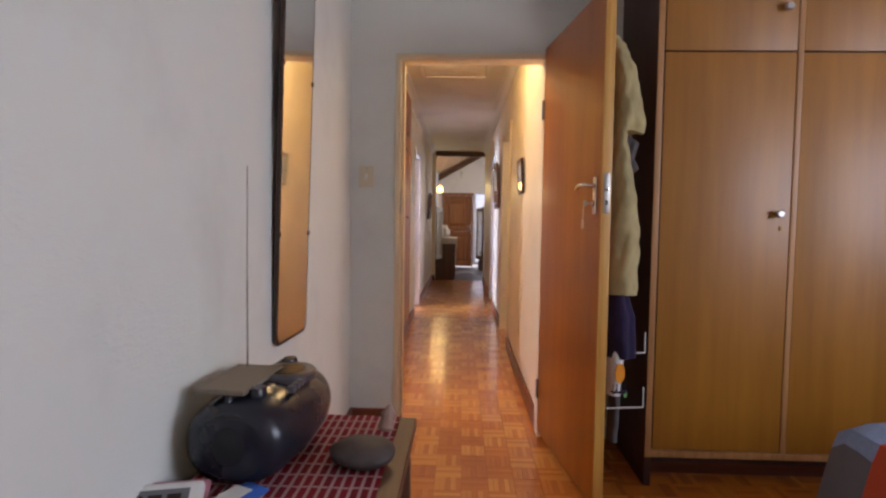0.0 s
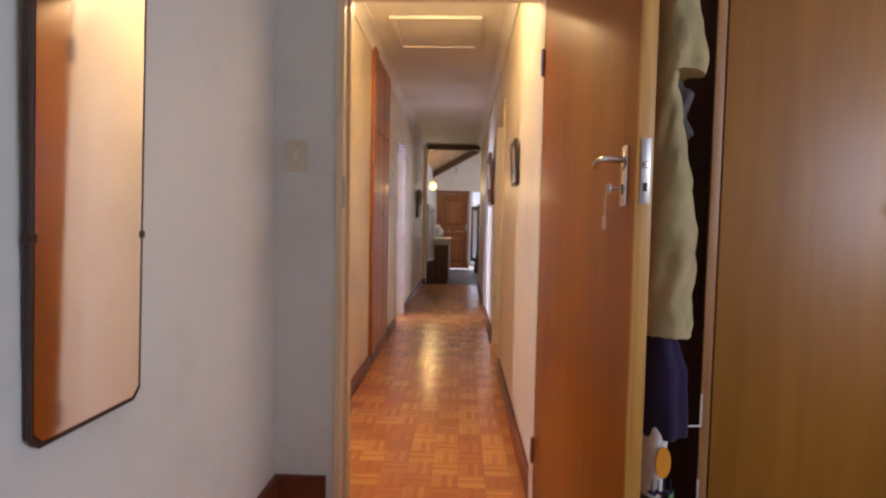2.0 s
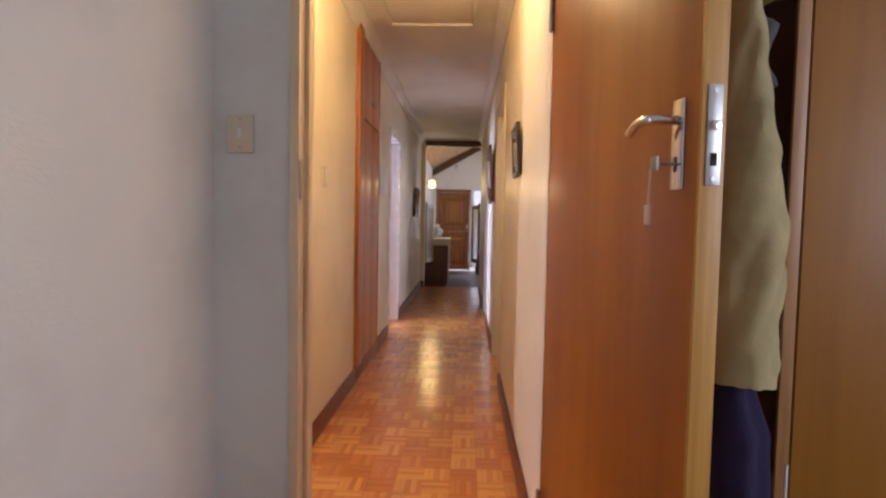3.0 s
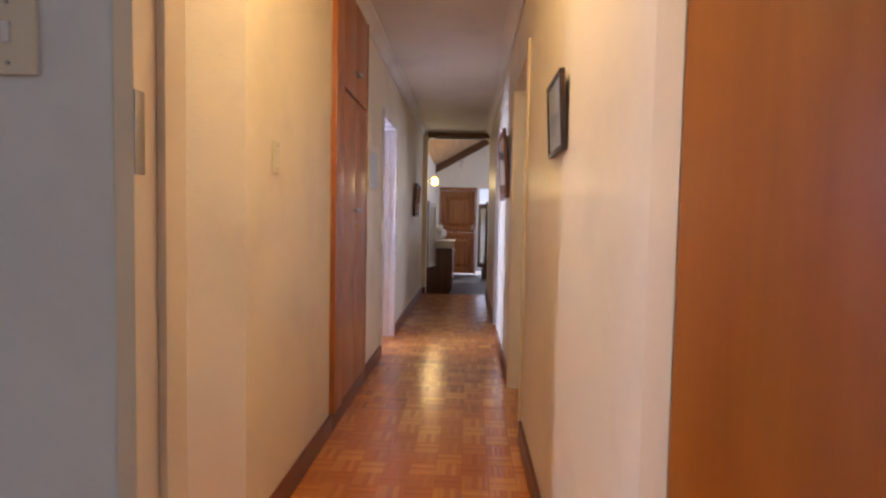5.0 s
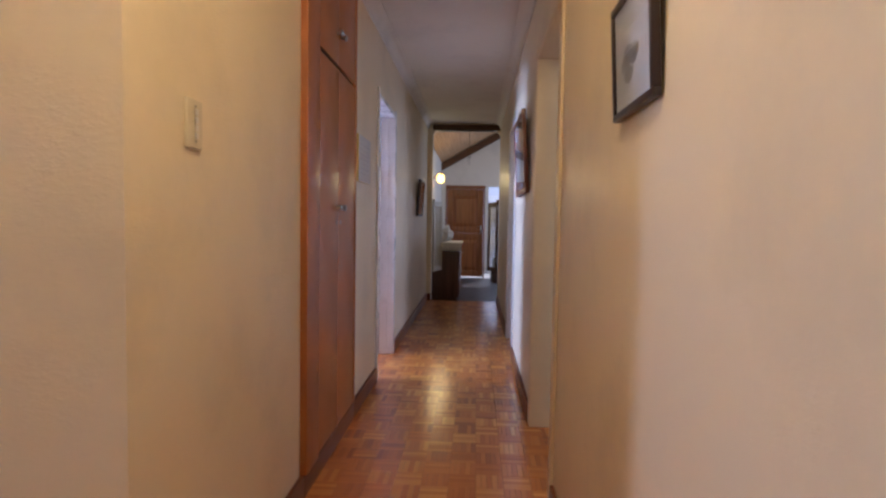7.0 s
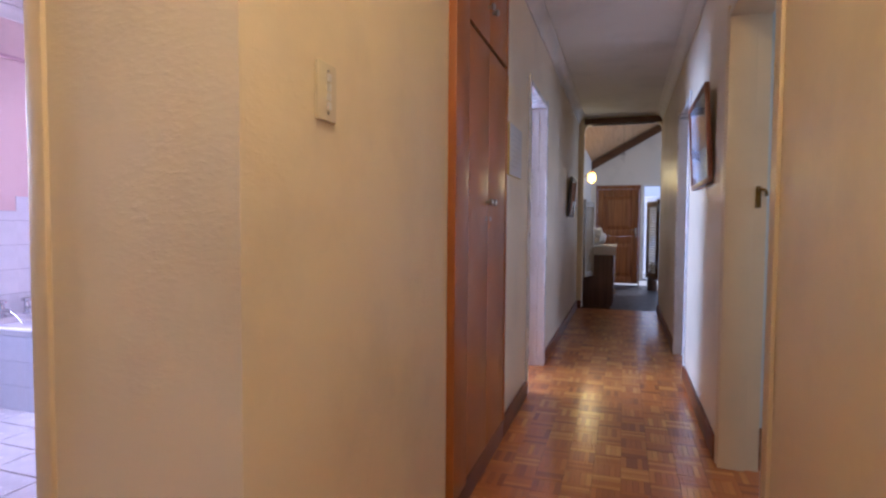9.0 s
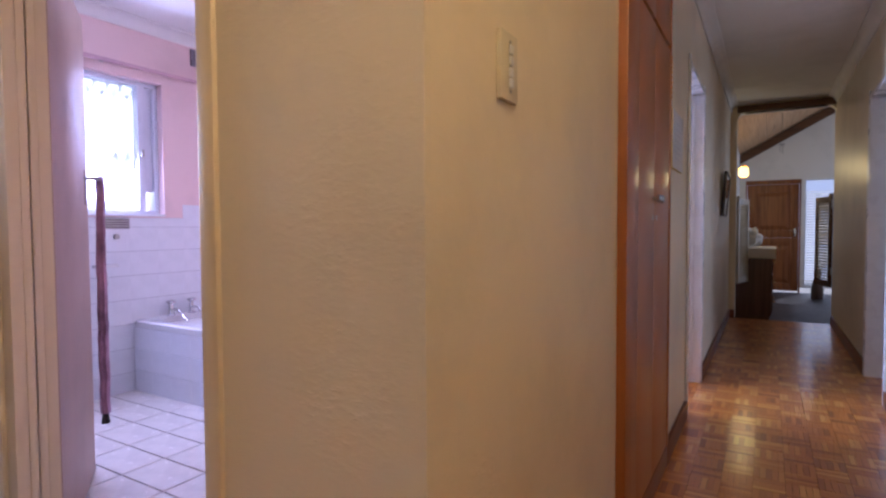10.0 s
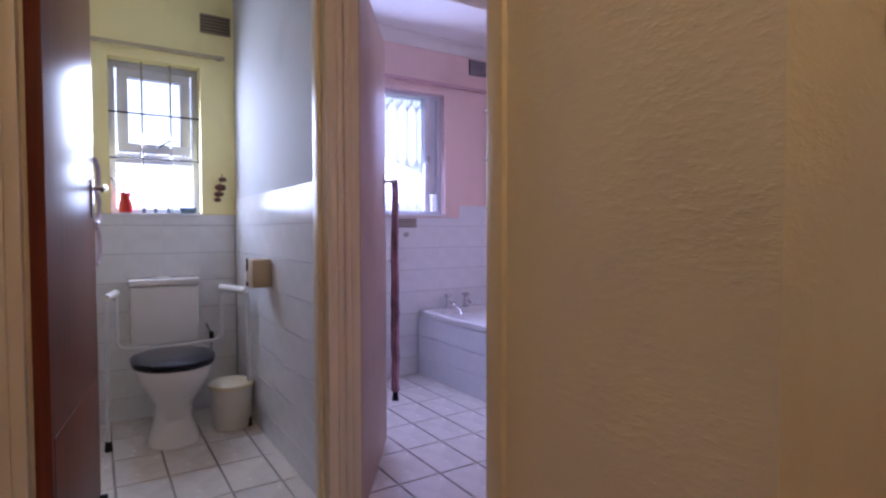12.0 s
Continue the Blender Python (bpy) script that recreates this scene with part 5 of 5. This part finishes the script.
M_GREYTUBE = plain("grey-white tube enamel", (222, 222, 224), 0.35)
gr2 = thing("support_frame", "white tubular toilet support frame with padded arms", "support rail", pose(0, 0, 0))
for s, yb, yf in ((-1, 3.20, 3.15), (1, 3.725, 3.815)):
    part("side_tube", tube(B(), [(-3.38, yf, 0.03), (-3.36, yf, 0.74), (-3.64, yb, 0.74), (-3.64, yb, 0.45), (-3.64, 3.455, 0.435)], 0.0105, 10), M_GREYTUBE, gr2)
    part("arm_pad", tube(B(), [(-3.37, yf - s * 0.004, 0.752), (-3.62, yb, 0.752)], 0.02, 12), M_WHITEPL, gr2, "white moulded arm pad")
    part("rubber_foot", rod(B(), (-3.38, yf, 0.0015), (-3.38, yf, 0.05), 0.018, 12, 0.014), M_RUBBER, gr2)
bn = thing("waste_bin", "small white plastic waste bin with a lid", "bin", pose(-3.43, 3.735, 0.0015) @ Matrix.Diagonal((1.2, 1.2, 0.92, 1)))
part("body", loft(B(), [oval(0, 0, z, r, r, 28) for z, r in ((0, 0.078), (0.01, 0.082), (0.24, 0.094))]), M_WHITEPL, bn)
part("lid", loft(B(), [oval(0, 0, z, r, r, 28) for z, r in ((0.241, 0.1), (0.262, 0.1), (0.275, 0.085), (0.28, 0.03))]), plain("cream bin lid", (226, 214, 180), 0.4), bn, "cream domed lid")
tp = thing("toilet_roll_holder", "tan wooden toilet roll holder with hanging paper", "holder", pose(-3.07, 3.848, 0.80))
part("box", box(B(), -0.035, 0.06, -0.09, -0.001, 0.0, 0.14, 0.006), M_TAN, tp)
part("roll", rod(B(), (-0.055, -0.055, 0.05), (-0.037, -0.055, 0.05), 0.045, 24), M_PAPER, tp)
part("end_plate", box(B(), -0.0612, -0.0557, -0.095, -0.02, 0.0, 0.14, 0.003), M_DKWOOD, tp)
part("paper", box(B(), -0.051, -0.042, -0.102, -0.1, -0.19, 0.05), M_PAPER, tp, "hanging sheet of white paper")
vl = thing("stop_valve", "small chrome stop valve with a dark handle", "valve", pose(WX + 0.02, 3.70, 0.4))
part("pipe", tube(B(), [(0, 0, -0.1), (0, 0, 0.06), (0.02, -0.03, 0.12)], 0.008, 8), M_CHROME, vl)
part("handle", box(B(), 0.01, 0.025, -0.012, 0.012, 0.02, 0.07, 0.004), M_RUBBER, vl)


def pin(ob, m):
    ob.matrix_world = m
    return ob


TD = pose(TX - 0.03, 3.002, 0, 0, 0, 180 - 8.6)
td = thing("toilet_door", "glossy dark red wooden door, opened into the toilet", "door", TD)
part("leaf", box(B(), 0.0, 0.75, 0.0, 0.04, 0.01, 2.02, 0.002), M_TOILETDOOR, td)
part("kick_strip", box(B(), 0.02, 0.73, -0.0025, -0.0005, 0.03, 0.5, 0.0008), M_TOILETDOOR, td)
lever(td, 0.69, 1.225, -1, -1, 0.0)
for k, z in enumerate((1.02, 1.175, 1.30)):
    bm = tube(B(), [(0.752 + 0.082 * math.sin(a), -0.004, z - 0.065 * math.cos(a) * (1 if k else 1.1)) for a in (math.pi * i / 12 for i in range(13))], 0.008, 8)
    part("scallop", bm, plain("lilac-white scalloped trim", (206, 190, 210), 0.35), td, "curved lilac-white scallop")
part("stop", rod(B(), (0.70, -0.03, 0.02), (0.70, -0.001, 0.02), 0.014, 10), M_RUBBER, td)

# ---- bathroom ----
BD = pose(TX - 0.045, 3.937, 0, 0, 0, 146.6)
bdoor = thing("bathroom_door", "cream painted bathroom door standing half open", "door", BD)
part("leaf", box(B(), 0.0, 0.76, 0.0, 0.038, 0.01, 2.02, 0.003), plain("dull cream door paint", (196, 168, 150), 0.5, vary=0.06), bdoor)
lever(bdoor, 0.685, 1.30, -1, 1, 0.0)
tw = thing("bath_towel", "long maroon towel hanging from the bathroom door handle", "towel", BD)
part("cloth", hanging([(1.335, 0.738, -0.05, 0.012, 0.016), (1.25, 0.738, -0.05, 0.014, 0.016), (0.9, 0.738, -0.048, 0.018, 0.018), (0.5, 0.75, -0.046, 0.026, 0.02), (0.26, 0.752, -0.046, 0.022, 0.018)], 0.12, 5, 0.7), M_MAROON, tw)
part("tassel", hanging([(0.265, 0.752, -0.046, 0.010, 0.010), (0.215, 0.752, -0.046, 0.018, 0.016)], 0.15, 5, 0.7), M_RUBBER, tw, "dark knotted tassel")

w3 = tagged(new("window_3"), "white framed bathroom window with expanding security gate", "window", kind="structure")
rectframe(WX - 0.12, WX - 0.06, 4.45, 5.41, 1.2, 2.12, 0.03, M_WINFRAME, w3)
part("mullion", box(B(), WX - 0.12, WX - 0.05, 5.262, 5.312, 1.231, 2.089, 0.003), M_WINFRAME, w3)
p = part("pane", box(B(), WX - 0.1, WX - 0.096, 4.48, 5.262, 1.23, 2.09), M_FROST, w3)
p.visible_shadow = False
part("side_panel", box(B(), WX - 0.105, WX - 0.09, 5.313, 5.38, 1.36, 2.09), M_WINFRAME, w3)
part("window_sill", box(B(), WX - 0.058, WX + 0.015, 4.452, 5.408, 1.186, 1.203, 0.003), M_WTILE, w3)
part("catch", box(B(), WX - 0.049, WX - 0.035, 5.275, 5.295, 1.60, 1.65, 0.003), M_STEEL, w3)
tr = thing("security_gate", "white expanding metal trellis gate outside the bathroom window", "gate", pose(WX - 0.17, 4.45, 1.2))
for k in range(11):
    part("upright", rod(B(), (0, 0.04 + 0.085 * k, 0.02), (0, 0.04 + 0.085 * k, 0.9), 0.006, 6), M_STEEL, tr)
for zc in (0.36, 0.88, 0.03):
    for k in range(10):
        y = 0.04 + 0.085 * k
        part("brace", rod(B(), (0.008, y, zc - 0.07), (0.008, y + 0.085, zc + 0.07), 0.007, 6), M_STEEL, tr)
        part("brace", rod(B(), (-0.008, y, zc + 0.07), (-0.008, y + 0.085, zc - 0.07), 0.007, 6), M_STEEL, tr)
part("top_rail", rod(B(), (0, 0.0, 0.9), (0, 0.96, 0.9), 0.009, 8), M_STEEL, tr)
part("bottom_rail", rod(B(), (0, 0.0, 0.012), (0, 0.96, 0.012), 0.009, 8), M_STEEL, tr)

bt = thing("bathtub", "white built-in bathtub with a white tiled front", "bathtub", pose(0, 0, 0))
tb = B()
cx, cy = -3.0, 5.565
loft(tb, [oval(cx, cy, z, rx, ry, 64, pw) for z, rx, ry, pw in ((0.44, 0.84, 0.41, 24), (0.475, 0.842, 0.412, 24), (0.482, 0.835, 0.405, 24), (0.482, 0.79, 0.345, 7), (0.47, 0.775, 0.33, 6), (0.30, 0.72, 0.28, 5), (0.16, 0.66, 0.235, 4), (0.13, 0.6, 0.2, 4))])
part("tub", tb, M_CERAMIC, bt)
part("front", box(B(), WX + 0.02, -2.15, 5.165, 5.19, 0.0, 0.438), plain("white grout", (196, 196, 198), 0.7), bt, "white tiled front panel")
ftm = mesh_of("front_tile", box(B(), -0.1013, 0.1013, -0.008, 0.0, -0.0712, 0.0712), M_WTILE)
for i in range(8):
    for k in range(3):
        ob = new("tile", ftm)
        ob.parent = bt
        ob.location = (WX + 0.125 + 0.203 * i, 5.1645, 0.074 + 0.1455 * k)
for y in (5.40, 5.56):
    tap = thing("bath_tap", "chrome pillar tap at the head of the bathtub", "tap", pose(-3.785, y, 0.482), "taps at the bathtub")
    part("pillar", loft(B(), [oval(0, 0, z, r, r, 18) for z, r in ((0, 0.026), (0.012, 0.026), (0.02, 0.016), (0.07, 0.016), (0.085, 0.012))]), M_CHROME, tap)
    part("head", loft(B(), [oval(0, 0, z, r, r, 18, 3) for z, r in ((0.086, 0.018), (0.092, 0.028), (0.105, 0.028), (0.11, 0.02))]), M_CHROME, tap)
    part("spout", tube(B(), [(0.012, 0, 0.045), (0.07, 0, 0.05), (0.10, 0, 0.03)], 0.010, 10), M_CHROME, tap)
pg = thing("bath_plug", "black plug on its chain over the bath edge", "plug", pose(-3.70, 5.47, 0.42))
part("chain", rod(B(), (-0.07, 0, 0.07), (0.0, 0, 0.02), 0.003, 6), M_CHROME, pg)
part("plug_body", loft(B(), [[(x, y * r, z * r) for y, z, _ in oval(0, 0, 0, 1, 1, 16)] for x, r in ((-0.006, 0.016), (0.008, 0.022), (0.014, 0.012))]), M_RUBBER, pg)

bv = thing("wall_vent", "grey slatted vent high on the pink wall", "vent", pose(WX, 5.72, 2.37))
part("backing", box(B(), 0.001, 0.006, -0.08, 0.08, -0.06, 0.06), M_DARKGAP, bv)
for k in range(6):
    part("slat", box(B(), 0.0065, 0.016, -0.08, 0.08, -0.06 + 0.021 * k, -0.046 + 0.021 * k, 0.002), plain("grey vent", (150, 140, 146), 0.6), bv)
br = thing("curtain_rail", "pink painted curtain rail above the bathroom window", "rail", pose(WX, 5.0, 2.19))
part("rail", box(B(), 0.02, 0.04, -0.75, 0.93, -0.012, 0.012, 0.003), plain("pink rail paint", (200, 160, 166), 0.4), br)
for y in (-0.7, 0.0, 0.85):
    part("bracket", box(B(), 0.001, 0.0195, y - 0.01, y + 0.01, -0.012, 0.012), M_STEEL, br)
sp2 = thing("shower_rail", "white vertical shower rail on the bathroom wall", "rail", pose(WX + 0.035, 5.80, 1.2))
part("rail", rod(B(), (0, 0, 0.04), (0, 0, 0.86), 0.010, 12), M_WHITEPL, sp2)
for z in (0.06, 0.45, 0.84):
    part("bracket", rod(B(), (-0.034, 0, z), (0.0, 0, z), 0.014, 10), M_WHITEPL, sp2)
sdh = thing("soap_holder", "white ceramic soap holder on the tiled wall", "soap holder", pose(WX + 0.009, 4.98, 0.80))
part("tray", loft(B(), [[(x, y * w, z + h) for y, z in ((-1, 0.0), (1, 0.0), (1, 0.02), (-1, 0.02))] for x, w, h in ((0.0, 0.075, 0.05), (0.05, 0.07, 0.05), (0.07, 0.05, 0.052))]), M_CERAMIC, sdh)
part("hook", tube(B(), [(0.002, 0.0, 0.03), (0.04, 0.0, 0.0), (0.04, 0.0, -0.05), (0.01, 0.0, -0.08)], 0.008, 8), M_CERAMIC, sdh)
vp = thing("wall_grille", "grey metal grille under the bathroom window", "grille", pose(WX + 0.009, 5.06, 1.135))
part("plate", box(B(), 0.0, 0.008, -0.09, 0.09, -0.035, 0.035, 0.002), M_STEEL, vp)
for k in range(4):
    part("slot", box(B(), 0.0083, 0.0095, -0.08, 0.08, -0.026 + 0.016 * k, -0.020 + 0.016 * k), M_DARKGAP, vp)
part("stud", rod(B(), (0.0, 0.0, -0.085), (0.016, 0.0, -0.085), 0.018, 14), M_STEEL, vp)


# ---- floor pieces ----
def blocks():
    """Mosaic parquet: squares of five fingers, turned by turns."""
    s, f = 0.12, 0.024
    pair = []
    for turned in (False, True):
        bm = B()
        for k in range(5):
            a, b = -s / 2 + k * f + 0.0005, -s / 2 + (k + 1) * f - 0.0005
            e = s / 2 - 0.0005
            box(bm, *((a, b, -e, e) if turned else (-e, e, a, b)), -0.010, 0.0)
        pair.append(mesh_of("parquet_block", bm, M_PARY if turned else M_PARX))
    floor = tagged(new("floor_parquet"), "orange-brown mosaic parquet, worn varnish", "floor", kind="structure")
    rest = [([], []), ([], [])]
    for j in range(-18, 88):
        for i in range(-5, 30):
            x, y = -0.54 + (i + 0.5) * s, 0.02 + (j + 0.5) * s
            if y > BY + 0.08 and x > 0.6 or y > END - 0.05:
                continue
            if y < BY and x < -0.6:
                continue
            t = (i + j) % 2
            if 1.95 < y < 5.2 and -0.6 < x < 0.6 and (y > 2.4 or x > -0.4):
                ob = new("parquet_block", pair[t])
                ob.location = (x, y, random.uniform(-0.0004, 0.0004))
                ob.rotation_euler = (random.gauss(0, 0.0035), random.gauss(0, 0.003), 0)
                ob.parent = floor
            else:
                vs, fs = rest[t]
                tip, lean = random.gauss(0, 0.0035), random.gauss(0, 0.003)
                for k in range(5):
                    a, b, e = -s / 2 + k * f + 0.0005, -s / 2 + (k + 1) * f - 0.0005, s / 2 - 0.0006
                    x0, x1, y0, y1 = (a, b, -e, e) if t else (-e, e, a, b)
                    n = len(vs)
                    vs += [(x + u, y + v, z + v * tip + u * lean) for z in (-0.01, 0.0) for u, v in ((x0, y0), (x1, y0), (x1, y1), (x0, y1))]
                    fs += [(n + 4, n + 5, n + 6, n + 7)] + [(n + q, n + (q + 1) % 4, n + 4 + (q + 1) % 4, n + 4 + q) for q in range(4)]
    for (vs, fs), m in zip(rest, (M_PARXJ, M_PARYJ)):
        me = bpy.data.meshes.new("parquet_rest")
        me.from_pydata(vs, [], fs)
        me.materials.append(m)
        ob = new("parquet_rest", me)
        ob.parent = floor
        tagged(ob, "worn mosaic parquet blocks", kind="stuff")


blocks()


def tile_mesh(name, a, b, c, material):
    return mesh_of(name, box(B(), -a / 2, a / 2, -b / 2, b / 2, -c, 0.0, 0.0015, 1), material, True)


def tiles(parent, me, places, turn=None):
    for p in places:
        ob = new("tile", me)
        ob.matrix_world = Matrix.Translation(p) @ (turn or Matrix())
        ob.parent = parent


wet = tagged(new("floor_tiles"), "cream glazed rectangular floor tiles with grey joints", "floor", kind="structure")
ft = tile_mesh("floor_tile", 0.302, 0.196, 0.012, M_FTILE)
tiles(wet, ft, [(-3.85 + 0.155 + 0.31 * i, 2.96 + 0.204 * j - 0.102, 0.0015) for i in range(9) for j in range(0, 15) if not (-3.85 + 0.31 * i > -1.35)])

M_WGROUT = plain("white tile joint", (176, 172, 176), 0.7, vary=0.06)
ROW, TILE_TOP = 0.164, 1.277
for nm, a, top in (("toilet_back", (WX, WX + 0.004, 2.82, 3.86), 1.178), ("toilet_side", (WX + 0.004, TX - 0.1, 3.856, 3.8599), 1.276), ("bath_back", (WX, WX + 0.004, 3.95, 5.98), 1.178)):
    setting("wall_joint_" + nm, box(B(), *a, 0.0, top), M_WGROUT, "pale grout between the wall tiles", "wall")


def wall_tile(name, height):
    """A glazed tile, butted tight at its ends, with an open joint above and below."""
    return mesh_of(name, box(B(), -0.0999, 0.0999, -height / 2 + 0.0016, height / 2 - 0.0016, -0.008, 0.0), M_WTILE)


full, under_sill, foot = wall_tile("wall_tile", ROW), wall_tile("cut_tile", 0.064), wall_tile("foot_tile", 0.129)
LEVELS = [TILE_TOP - ROW * (k + 0.5) for k in range(7)]
toilet_tiles = tagged(new("wall_tiles_toilet"), "white glazed wall tiles to chest height", "wall", kind="structure")
face_px = pose(0, 0, 0, 90, 0, 90)


def back_tiles(parent, first, count, y0, y1):
    """Rows of tiles on the outside wall, cut short below the window."""
    for j in range(count):
        y = first + 0.2 * j
        under = y0 - 0.1 < y < y1 + 0.1
        tiles(parent, full, [(WX + 0.008, y, z) for z in LEVELS[1 if under else 0:]], face_px)
        tiles(parent, foot, [(WX + 0.008, y, 0.0645)], face_px)
        if under:
            tiles(parent, under_sill, [(WX + 0.008, y, TILE_TOP - ROW + 0.032)], face_px)


back_tiles(toilet_tiles, 2.95, 5, 3.19, 3.665)
face_my = pose(0, 0, 0, 90, 0, 0)
for j in range(8):
    tiles(toilet_tiles, full, [(WX + 0.12 + 0.2 * j, 3.86 - 0.008, z) for z in LEVELS], face_my)
    tiles(toilet_tiles, foot, [(WX + 0.12 + 0.2 * j, 3.86 - 0.008, 0.0645)], face_my)
bath_tiles = tagged(new("wall_tiles_bath"), "white glazed bathroom wall tiles to chest height", "wall", kind="structure")
back_tiles(bath_tiles, 4.05, 10, 4.45, 5.41)
